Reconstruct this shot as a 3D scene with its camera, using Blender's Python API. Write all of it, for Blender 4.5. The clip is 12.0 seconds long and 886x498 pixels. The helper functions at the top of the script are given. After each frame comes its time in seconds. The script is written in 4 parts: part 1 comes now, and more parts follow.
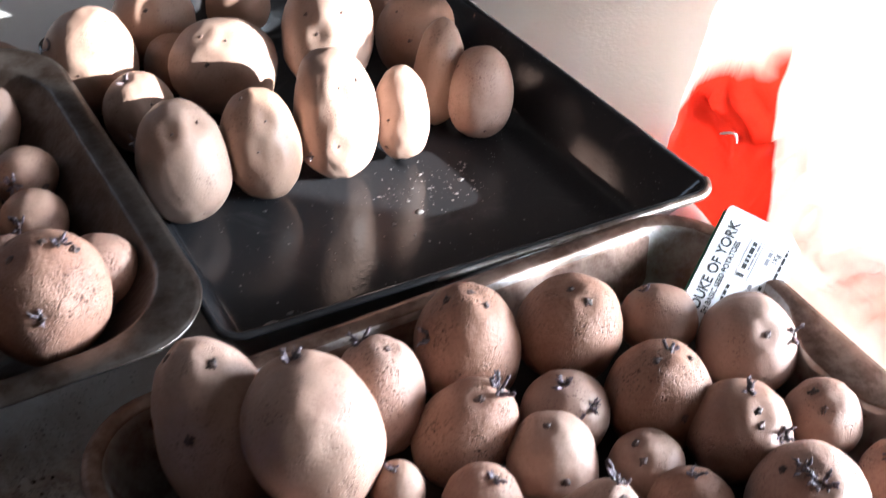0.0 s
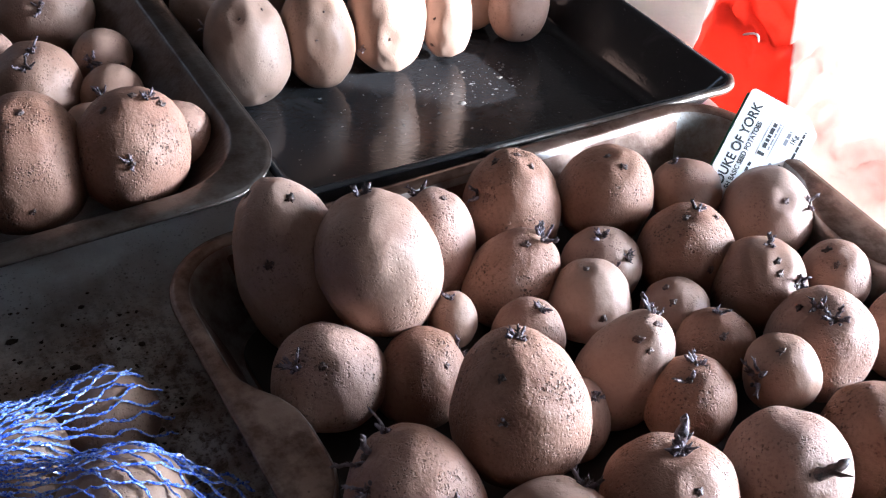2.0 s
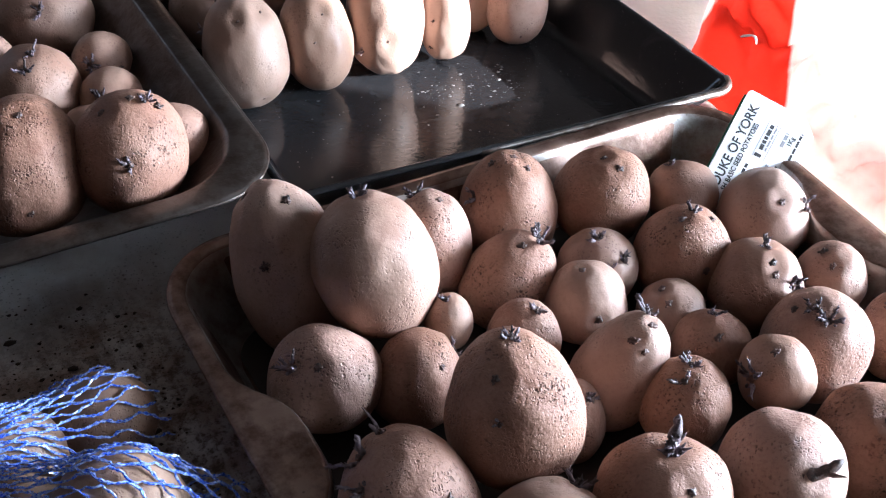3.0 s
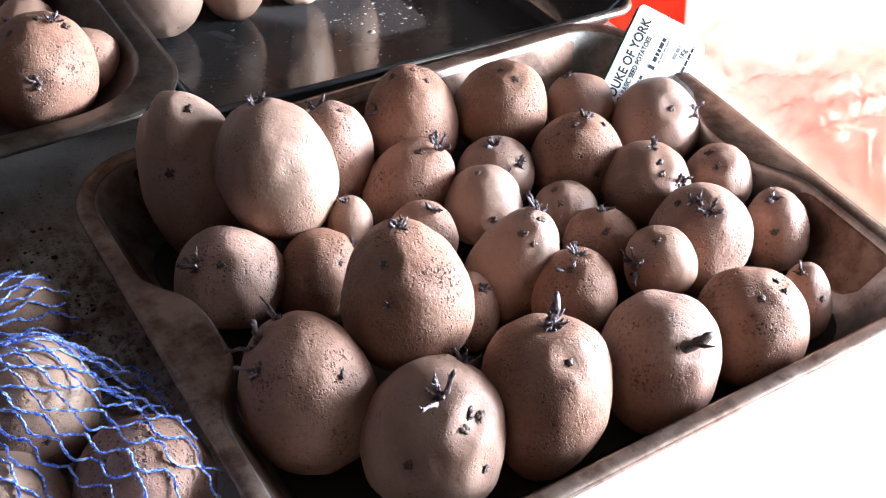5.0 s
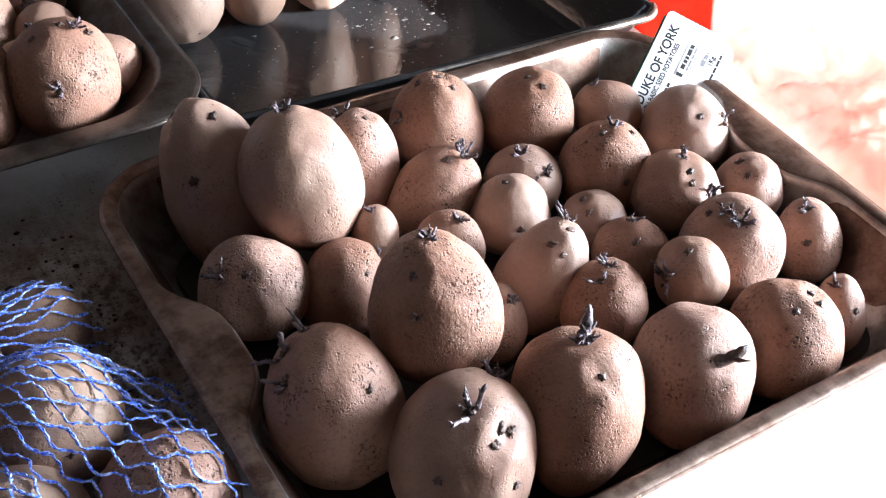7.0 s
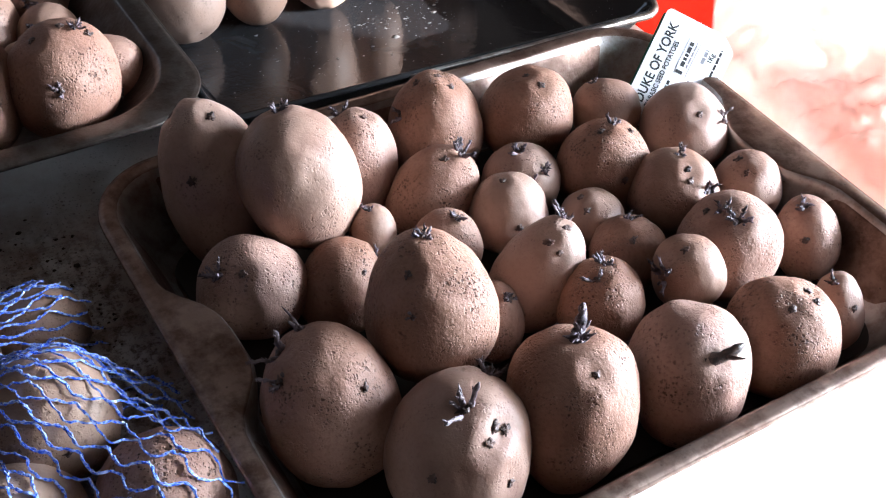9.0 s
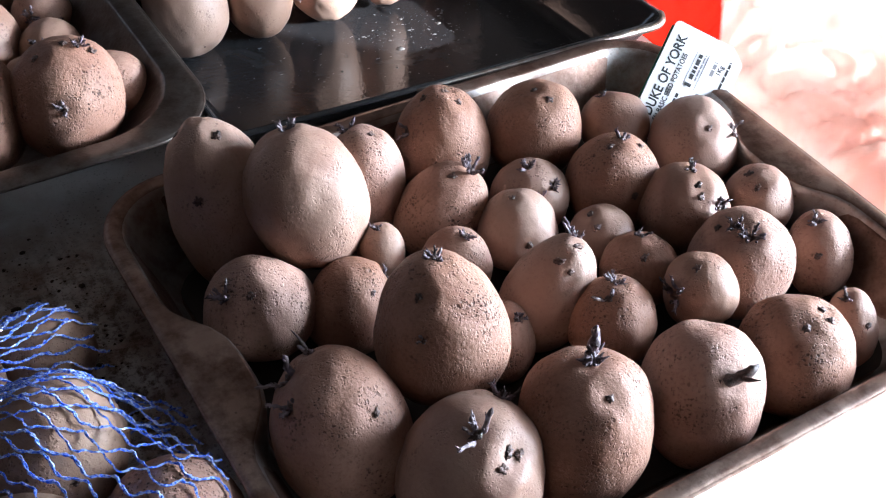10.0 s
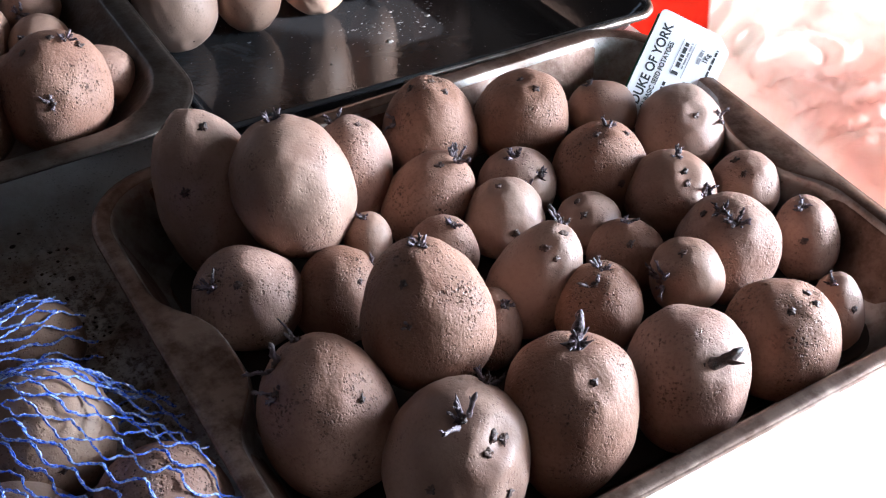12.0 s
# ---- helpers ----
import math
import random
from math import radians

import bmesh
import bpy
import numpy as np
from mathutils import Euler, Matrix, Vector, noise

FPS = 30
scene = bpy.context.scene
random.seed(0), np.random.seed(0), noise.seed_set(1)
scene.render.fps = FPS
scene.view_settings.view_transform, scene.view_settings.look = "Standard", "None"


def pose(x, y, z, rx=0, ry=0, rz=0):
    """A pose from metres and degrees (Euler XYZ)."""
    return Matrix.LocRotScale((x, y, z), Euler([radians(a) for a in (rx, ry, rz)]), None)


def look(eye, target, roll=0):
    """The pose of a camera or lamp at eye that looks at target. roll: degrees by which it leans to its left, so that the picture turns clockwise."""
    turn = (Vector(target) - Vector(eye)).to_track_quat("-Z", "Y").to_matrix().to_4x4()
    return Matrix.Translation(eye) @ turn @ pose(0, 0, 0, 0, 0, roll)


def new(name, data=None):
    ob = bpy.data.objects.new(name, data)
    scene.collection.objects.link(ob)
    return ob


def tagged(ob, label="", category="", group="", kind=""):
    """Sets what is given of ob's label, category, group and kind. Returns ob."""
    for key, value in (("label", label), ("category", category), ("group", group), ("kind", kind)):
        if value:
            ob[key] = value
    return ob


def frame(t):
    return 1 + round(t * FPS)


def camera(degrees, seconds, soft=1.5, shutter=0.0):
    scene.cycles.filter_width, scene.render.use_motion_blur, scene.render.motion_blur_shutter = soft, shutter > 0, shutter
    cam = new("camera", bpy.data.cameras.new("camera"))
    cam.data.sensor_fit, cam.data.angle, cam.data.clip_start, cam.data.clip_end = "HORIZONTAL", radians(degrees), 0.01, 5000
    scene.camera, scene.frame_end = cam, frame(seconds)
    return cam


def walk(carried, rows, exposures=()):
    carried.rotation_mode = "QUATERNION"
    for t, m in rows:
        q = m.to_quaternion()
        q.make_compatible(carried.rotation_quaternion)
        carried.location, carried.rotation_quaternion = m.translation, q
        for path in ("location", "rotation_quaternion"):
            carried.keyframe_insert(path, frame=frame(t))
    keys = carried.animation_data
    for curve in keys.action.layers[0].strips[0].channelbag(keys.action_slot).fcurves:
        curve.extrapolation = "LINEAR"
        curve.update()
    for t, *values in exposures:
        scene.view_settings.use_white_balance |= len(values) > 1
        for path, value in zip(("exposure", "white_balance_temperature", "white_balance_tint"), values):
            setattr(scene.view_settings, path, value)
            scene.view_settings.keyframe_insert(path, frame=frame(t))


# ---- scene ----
cam = camera(41.85, 12.0, soft=1.2, shutter=0.25)
PATH = [
    (0.0, pose(-0.0480, -0.0673, 0.4452, 48.744, -4.112, -30.958)),
    (0.1, pose(-0.0695, -0.0736, 0.4430, 48.609, -5.035, -31.171)),
    (0.2, pose(-0.0906, -0.0850, 0.4314, 49.386, -5.980, -30.977)),
    (0.3, pose(-0.0938, -0.0933, 0.4355, 48.065, -6.042, -30.514)),
    (0.5, pose(-0.0982, -0.1140, 0.4299, 47.804, -5.668, -31.036)),
    (1.0, pose(-0.1033, -0.1211, 0.4299, 47.910, -5.276, -31.077)),
    (1.5, pose(-0.1089, -0.1246, 0.4292, 47.892, -4.934, -30.765)),
    (2.0, pose(-0.1114, -0.1273, 0.4313, 48.104, -4.919, -30.200)),
    (2.5, pose(-0.1073, -0.1332, 0.4319, 48.255, -4.623, -29.984)),
    (4.3, pose(-0.1120, -0.1220, 0.4354, 47.973, -5.089, -30.023)),
    (4.4, pose(-0.1092, -0.1303, 0.4336, 48.135, -5.055, -29.916)),
    (4.5, pose(-0.1080, -0.1459, 0.4284, 47.895, -5.006, -30.242)),
    (4.6, pose(-0.1073, -0.1591, 0.4227, 47.648, -4.987, -31.050)),
    (4.7, pose(-0.1059, -0.1651, 0.4260, 47.044, -5.210, -31.662)),
    (4.8, pose(-0.1057, -0.1747, 0.4248, 47.202, -5.330, -31.969)),
    (5.0, pose(-0.1024, -0.1854, 0.4272, 47.114, -4.716, -32.358)),
    (5.5, pose(-0.1053, -0.1888, 0.4268, 47.504, -4.450, -31.911)),
    (6.0, pose(-0.1031, -0.1844, 0.4273, 47.389, -4.650, -31.624)),
    (6.5, pose(-0.1002, -0.1746, 0.4258, 46.981, -4.544, -31.667)),
    (7.0, pose(-0.1046, -0.1736, 0.4224, 47.275, -4.534, -31.871)),
    (9.0, pose(-0.0981, -0.1786, 0.4252, 47.072, -3.921, -31.465)),
    (9.5, pose(-0.0975, -0.1715, 0.4287, 46.912, -3.654, -31.641)),
    (10.0, pose(-0.0967, -0.1661, 0.4281, 46.996, -3.737, -31.733)),
    (10.5, pose(-0.0950, -0.1687, 0.4266, 47.173, -3.216, -32.015)),
    (11.0, pose(-0.0943, -0.1751, 0.4248, 47.426, -2.895, -32.027)),
    (11.5, pose(-0.0939, -0.1751, 0.4253, 47.276, -3.172, -31.975)),
    (12.0, pose(-0.0927, -0.1753, 0.4262, 47.012, -3.162, -32.035)),
]
walk(cam, PATH, [(0.0, 2.50, 5950, 10), (0.5, 2.29, 5700, 10), (2.7, 2.34, 5650, 10), (4.5, 2.52, 5900, 10), (5.5, 2.55, 6060, 10), (7.2, 2.54, 6060, 10), (9.0, 2.30, 5850, 10), (10.5, 2.11, 5770, 10), (12.0, 1.95, 5770, 10)])

# ---- world, sun, exposure ----
SUN_AZ, SUN_EL = -41.0, 16.5          # degrees from +x, and above the table
world = bpy.data.worlds.new("daylight")
world.use_nodes = True
scene.world = world
wn = world.node_tree.nodes
sky = wn.new("ShaderNodeTexSky")
sky.sky_type, sky.sun_disc = "NISHITA", False
sky.sun_elevation, sky.sun_rotation = radians(SUN_EL), radians(90 - SUN_AZ)
wn["Background"].inputs["Strength"].default_value = 0.055
world.node_tree.links.new(sky.outputs["Color"], wn["Background"].inputs["Color"])

sun = new("sun", bpy.data.lights.new("sun", "SUN"))
sun.data.energy, sun.data.angle, sun.data.color = 5.0, radians(0.5), (1.0, 0.96, 0.91)
to_sun = Vector((math.cos(radians(SUN_AZ)) * math.cos(radians(SUN_EL)), math.sin(radians(SUN_AZ)) * math.cos(radians(SUN_EL)), math.sin(radians(SUN_EL))))
sun.matrix_world = look(to_sun * 3, (0, 0, 0))

# the window wall stands square to the sun's bearing; s runs along it
ACROSS = Vector((-math.sin(radians(SUN_AZ)), math.cos(radians(SUN_AZ)), 0))
OUT = Vector((math.cos(radians(SUN_AZ)), math.sin(radians(SUN_AZ)), 0))
ROOM = Matrix((ACROSS, -OUT, Vector((0, 0, 1)))).transposed().to_4x4()   # local x along the wall, y into the room
WALL = 1.15                                                            # metres from the origin to the window wall
SUN_BLOCK_S, SUN_BLOCK_Z, OPEN_S, WIN_Z = (0.03, 0.447), 0.316, (0.0, 1.60), (0.05, 0.80)

# added fill lamp high on the window side; no such source is known
high_fill_light = new("high_fill_light", bpy.data.lights.new("high_fill_light", "AREA"))
high_fill_light.data.shape, high_fill_light.data.size, high_fill_light.data.size_y = "RECTANGLE", 0.35, 0.42
high_fill_light.data.energy, high_fill_light.data.color = 1.2, (0.90, 0.95, 1.0)
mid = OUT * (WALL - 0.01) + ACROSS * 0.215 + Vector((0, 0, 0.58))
high_fill_light.matrix_world = look(mid, mid - OUT)
# the open window's bright sky
open_light = new("open_window_light", bpy.data.lights.new("open_window_light", "AREA"))
open_light.data.shape, open_light.data.size, open_light.data.size_y = "RECTANGLE", 0.90, 0.28
open_light.data.energy, open_light.data.color = 30.0, (0.81, 0.91, 1.0)
mid = OUT * (WALL - 0.03) + ACROSS * 0.80 + Vector((0, 0, 0.27))
open_light.matrix_world = look(mid, mid - OUT)
# added soft fill light; its opening high in the opposite wall is made up
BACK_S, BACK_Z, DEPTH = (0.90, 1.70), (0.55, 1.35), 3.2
back_fill = new("back_fill_light", bpy.data.lights.new("back_fill_light", "AREA"))
back_fill.data.shape, back_fill.data.size, back_fill.data.size_y = "RECTANGLE", 0.78, 0.78
back_fill.data.energy, back_fill.data.color = 0.38, (0.95, 0.96, 1.0)
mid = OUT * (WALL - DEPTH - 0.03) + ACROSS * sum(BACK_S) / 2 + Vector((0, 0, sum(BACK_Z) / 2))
back_fill.matrix_world = look(mid, mid + OUT)


# ---- materials ----
class Nodes:
    """A short hand for node materials."""

    def __init__(self, name):
        self.mat = bpy.data.materials.new(name)
        self.mat.use_nodes = True
        self.tree = self.mat.node_tree
        self.bsdf = self.tree.nodes["Principled BSDF"]
        self.out = self.tree.nodes["Material Output"]
        self.coords = self.tree.nodes.new("ShaderNodeTexCoord").outputs["Object"]

    def add(self, kind, **inputs):
        n = self.tree.nodes.new(kind)
        for key, value in inputs.items():
            self.put(n.inputs[key.replace("_", " ")], value)
        return n

    def put(self, socket, value):
        if isinstance(value, bpy.types.NodeSocket):
            self.tree.links.new(value, socket)
        else:
            socket.default_value = value

    def noise(self, scale, detail=4.0, rough=0.55, vector=None, warp=0.0):
        n = self.add("ShaderNodeTexNoise", Scale=scale, Detail=detail, Roughness=rough, Distortion=warp)
        self.put(n.inputs["Vector"], vector or self.coords)
        return n.outputs["Fac"]

    def dots(self, scale, vector=None):
        n = self.add("ShaderNodeTexVoronoi", Scale=scale)
        self.put(n.inputs["Vector"], vector or self.coords)
        return n.outputs["Distance"]

    def ramp(self, fac, *stops):
        n = self.add("ShaderNodeValToRGB", Fac=fac)
        while len(n.color_ramp.elements) < len(stops):
            n.color_ramp.elements.new(0.5)
        for e, (at, value) in zip(n.color_ramp.elements, stops):
            e.position = at
            e.color = (value, value, value, 1) if isinstance(value, (int, float)) else (*value, 1)
        return n.outputs["Color"]

    def mix(self, fac, a, b, how="MIX"):
        n = self.tree.nodes.new("ShaderNodeMix")
        n.data_type, n.blend_type = "RGBA", how
        self.put(n.inputs[0], fac)
        for socket, value in ((n.inputs[6], a), (n.inputs[7], b)):
            self.put(socket, (*value, 1) if isinstance(value, tuple) and len(value) == 3 else value)
        return n.outputs[2]

    def maths(self, how, a, b=0.0):
        n = self.tree.nodes.new("ShaderNodeMath")
        n.operation = how
        self.put(n.inputs[0], a)
        self.put(n.inputs[1], b)
        return n.outputs[0]

    def bump(self, height, distance, strength=1.0, normal=None):
        n = self.add("ShaderNodeBump", Height=height, Distance=distance, Strength=strength)
        if normal:
            self.put(n.inputs["Normal"], normal)
        return n.outputs["Normal"]

    def set(self, **inputs):
        for key, value in inputs.items():
            self.put(self.bsdf.inputs[key.replace("_", " ")], (*value, 1) if isinstance(value, tuple) and len(value) == 3 else value)
        return self.mat


def skin(name, light, dark, speck, speckle, relief, rough):
    """Potato skin: two tones in patches, dark pits in drifts, fine pimpled relief."""
    n = Nodes(name)
    info = n.tree.nodes.new("ShaderNodeObjectInfo").outputs["Random"]
    shift = n.add("ShaderNodeVectorMath")
    n.put(shift.inputs[0], n.coords)
    n.put(shift.inputs[1], n.maths("MULTIPLY", info, 3.0))
    at = shift.outputs[0]
    patches = n.ramp(n.noise(34, 4, 0.55, at), (0.36, 0.0), (0.66, 1.0))
    fine = n.noise(520, 4, 0.6, at)
    colour = n.mix(patches, light, dark)
    colour = n.mix(n.maths("MULTIPLY", n.ramp(fine, (0.48, 0.0), (0.70, 1.0)), 0.30 * speckle + 0.08), colour, speck)
    bent = n.add("ShaderNodeTexNoise", Scale=420.0, Detail=2.0)
    n.put(bent.inputs["Vector"], at)
    little = n.add("ShaderNodeVectorMath")
    little.operation = "SCALE"
    n.put(little.inputs[0], bent.outputs["Color"])
    n.put(little.inputs["Scale"], 0.0026)
    warp = n.add("ShaderNodeVectorMath")
    n.put(warp.inputs[0], at)
    n.put(warp.inputs[1], little.outputs[0])
    wob = warp.outputs[0]
    patchy = n.ramp(n.noise(48, 4, 0.65, at), (0.45, 0.04), (0.64, 1.0))

    def pits(scale, share, wide):
        """Round marks in a share of the cells, each cell drawn by chance."""
        cell = n.add("ShaderNodeTexVoronoi", Scale=scale)
        n.put(cell.inputs["Vector"], wob)
        chance = n.add("ShaderNodeSeparateColor", Color=cell.outputs["Color"]).outputs[0]
        keep = n.ramp(chance, (1 - share, 0.0), (1 - share + 0.05, 1.0))
        return n.maths("MULTIPLY", n.ramp(cell.outputs["Distance"], (wide * 0.5, 1.0), (wide, 0.0)), keep)

    spots = n.maths("MULTIPLY", n.maths("MAXIMUM", pits(420, 0.50, 0.38), pits(860, 0.45, 0.46)), patchy)
    scurf = n.maths("MULTIPLY", pits(640, 0.35, 0.5), patchy)
    colour = n.mix(n.maths("MULTIPLY", spots, 0.88 * speckle), colour, (0.060, 0.028, 0.018))
    colour = n.mix(n.maths("MULTIPLY", scurf, 0.16 * speckle), colour, (0.52, 0.36, 0.28))
    tone = n.add("ShaderNodeHueSaturation", Color=colour)
    n.put(tone.inputs["Value"], n.maths("ADD", n.maths("MULTIPLY", info, 0.26), 0.87))
    n.put(tone.inputs["Saturation"], n.maths("ADD", n.maths("MULTIPLY", info, -0.2), 1.1))
    height = n.maths("ADD", n.maths("MULTIPLY", fine, 0.34), n.maths("MULTIPLY", spots, -0.55 * speckle))
    height = n.maths("ADD", height, n.maths("MULTIPLY", scurf, 0.40 * speckle))
    height = n.maths("ADD", height, n.maths("MULTIPLY", n.noise(170, 4, 0.6, at), 0.5))
    return n.set(Base_Color=tone.outputs["Color"], Roughness=rough, Normal=n.bump(height, relief), Specular_IOR_Level=0.35)


skin_russet = skin("skin_russet", (0.400, 0.232, 0.168), (0.306, 0.158, 0.110), (0.180, 0.086, 0.058), 1.0, 0.00120, 0.60)
skin_smooth = skin("skin_smooth", (0.400, 0.255, 0.192), (0.330, 0.188, 0.138), (0.215, 0.120, 0.088), 0.60, 0.00055, 0.52)
# tan skin, lightened to stand in for stronger light on the netted potatoes
skin_buff_lit = skin("skin_buff_lit", (0.430, 0.285, 0.205), (0.350, 0.215, 0.150), (0.235, 0.132, 0.090), 0.7, 0.00055, 0.52)
skin_pale = skin("skin_pale", (0.392, 0.258, 0.194), (0.325, 0.198, 0.145), (0.262, 0.155, 0.112), 0.40, 0.00035, 0.48)


def shoot_mat(name, low, high, scale=260):
    n = Nodes(name)
    return n.set(Base_Color=n.mix(n.ramp(n.noise(scale, 3), (0.4, 0.0), (0.62, 1.0)), low, high), Roughness=0.55, Normal=n.bump(n.noise(1500, 3), 0.0004))


shoot_purple = shoot_mat("shoot_purple", (0.040, 0.024, 0.024), (0.22, 0.165, 0.190))
shoot_pale = shoot_mat("shoot_pale", (0.11, 0.075, 0.075), (0.27, 0.215, 0.235))
bud_dark = shoot_mat("bud_dark", (0.045, 0.025, 0.02), (0.16, 0.09, 0.07))


def tin(name, base, worn, rust, rough, metal):
    """Old coated steel: grey-brown, stained and scuffed."""
    n = Nodes(name)
    big, small = n.noise(14, 5, 0.6, warp=0.6), n.noise(180, 5, 0.65)
    colour = n.mix(n.ramp(big, (0.4, 0.0), (0.66, 1.0)), base, worn)
    colour = n.mix(n.maths("MULTIPLY", n.ramp(n.noise(55, 6, 0.7), (0.43, 0.0), (0.62, 1.0)), 0.8), colour, rust)
    pits = n.ramp(n.dots(220), (0.06, 1.0), (0.16, 0.0))
    pits = n.maths("MULTIPLY", pits, n.ramp(n.noise(30, 3), (0.5, 0.0), (0.62, 1.0)))
    colour = n.mix(n.maths("MULTIPLY", pits, 0.7), colour, (0.03, 0.022, 0.018))
    r = n.maths("ADD", n.maths("MULTIPLY", small, 0.3), rough - 0.12)
    return n.set(Base_Color=colour, Roughness=r, Metallic=metal, Normal=n.bump(n.maths("ADD", small, n.maths("MULTIPLY", big, 2.0)), 0.0004))


tin_bronze = tin("tin_bronze", (0.215, 0.132, 0.098), (0.335, 0.245, 0.200), (0.080, 0.036, 0.022), 0.38, 0.75)
tin_inside = tin("tin_inside", (0.44, 0.405, 0.38), (0.56, 0.54, 0.52), (0.24, 0.16, 0.12), 0.36, 0.8)
tin_grey = tin("tin_grey", (0.095, 0.078, 0.068), (0.16, 0.135, 0.118), (0.055, 0.033, 0.024), 0.36, 0.8)
tin_edge = tin("tin_edge", (0.34, 0.31, 0.29), (0.48, 0.46, 0.44), (0.14, 0.09, 0.06), 0.35, 0.9)


def enamel():
    """Black non-stick coating with dry white residue and a few flakes."""
    n = Nodes("black_coating")
    film = n.ramp(n.noise(26, 6, 0.65, warp=0.8), (0.56, 0.0), (0.80, 1.0))
    grit = n.maths("MULTIPLY", n.ramp(n.dots(300), (0.05, 1.0), (0.12, 0.0)), n.ramp(n.noise(24, 3), (0.48, 0.0), (0.6, 1.0)))
    colour = n.mix(n.maths("MULTIPLY", film, 0.25), (0.024, 0.024, 0.026), (0.13, 0.125, 0.12))
    colour = n.mix(n.maths("MULTIPLY", grit, 0.8), colour, (0.28, 0.28, 0.28))
    r = n.maths("ADD", n.maths("MULTIPLY", film, 0.25), 0.10)
    return n.set(Base_Color=colour, Roughness=r, Specular_IOR_Level=0.38, Normal=n.bump(n.noise(300, 4), 0.00012))


black_coating = enamel()


def painted_table():
    """White paint, with soil trodden in and sprinkled where the potatoes were handled."""
    n = Nodes("table_paint")
    base = n.mix(n.noise(5, 5, 0.6), (0.79, 0.785, 0.78), (0.74, 0.73, 0.72))
    scuff = n.maths("MULTIPLY", n.ramp(n.noise(60, 6, 0.75), (0.55, 0.0), (0.75, 1.0)), 0.10)
    colour = n.mix(scuff, base, (0.38, 0.35, 0.33))
    far = n.add("ShaderNodeVectorMath")
    far.operation = "DISTANCE"
    n.put(far.inputs[0], n.coords)
    n.put(far.inputs[1], (-0.022, 0.215, 0.0))
    away = far.outputs["Value"]
    stain = n.maths("MULTIPLY", n.ramp(away, (0.07, 1.0), (0.19, 0.0)), n.ramp(n.noise(42, 5, 0.65), (0.36, 0.35), (0.62, 1.0)))
    colour = n.mix(n.maths("MULTIPLY", stain, 0.9), colour, (0.34, 0.215, 0.155))
    smear = n.maths("MULTIPLY", n.ramp(away, (0.04, 1.0), (0.12, 0.0)), n.ramp(n.noise(170, 7, 0.75, warp=0.2), (0.47, 0.0), (0.58, 1.0)))
    colour = n.mix(n.maths("MULTIPLY", smear, 0.85), colour, (0.10, 0.055, 0.035))
    grains = n.tree.nodes.new("ShaderNodeMath")
    grains.operation = "MAXIMUM"
    for socket, scale, share, wide in ((0, 330, 0.30, 0.34), (1, 760, 0.35, 0.40)):
        cell = n.add("ShaderNodeTexVoronoi", Scale=float(scale))
        n.put(cell.inputs["Vector"], n.coords)
        chance = n.add("ShaderNodeSeparateColor", Color=cell.outputs["Color"]).outputs[0]
        keep = n.ramp(chance, (1 - share, 0.0), (1 - share + 0.04, 1.0))
        n.put(grains.inputs[socket], n.maths("MULTIPLY", n.ramp(cell.outputs["Distance"], (wide * 0.5, 1.0), (wide, 0.0)), keep))
    drift = n.maths("MULTIPLY", n.ramp(away, (0.08, 1.0), (0.24, 0.04)), n.ramp(n.noise(24, 4, 0.6), (0.40, 0.15), (0.60, 1.0)))
    specks = n.maths("MULTIPLY", grains.outputs[0], drift)
    colour = n.mix(n.maths("MULTIPLY", specks, 0.85), colour, (0.09, 0.06, 0.045))
    return n.set(Base_Color=colour, Roughness=0.34, Normal=n.bump(n.maths("ADD", n.noise(220, 4), n.maths("ADD", smear, specks)), 0.0004))


paint_white = painted_table()


def plain(name, colour, rough=0.6, scale=20, var=0.12, **more):
    n = Nodes(name)
    c2 = tuple(v * (1 - var) for v in colour)
    return n.set(Base_Color=n.mix(n.noise(scale, 5), colour, c2), Roughness=rough, **more)


# near-black brown for the shade painted on the tin floor
shade_dark = plain("shade_dark", (0.035, 0.022, 0.016), 0.7, 60, 0.5)
soil = plain("soil", (0.06, 0.036, 0.024), 0.9, 300, 0.5)
# tones of the unseen room, kept dark and warm to tint its bounce light
plaster = plain("plaster", (0.060, 0.043, 0.033), 0.85, 6)
boards = plain("boards", (0.16, 0.11, 0.08), 0.7, 8, 0.4)
limewash = plain("limewash", (0.105, 0.083, 0.068), 0.85, 6)
ink = plain("ink", (0.012, 0.012, 0.014), 0.6)
ink_grey = plain("ink_grey", (0.25, 0.25, 0.27), 0.6)
card_white = plain("card_white", (0.80, 0.80, 0.82), 0.35, 60, 0.05)
card_green = plain("card_green", (0.02, 0.16, 0.10), 0.4)


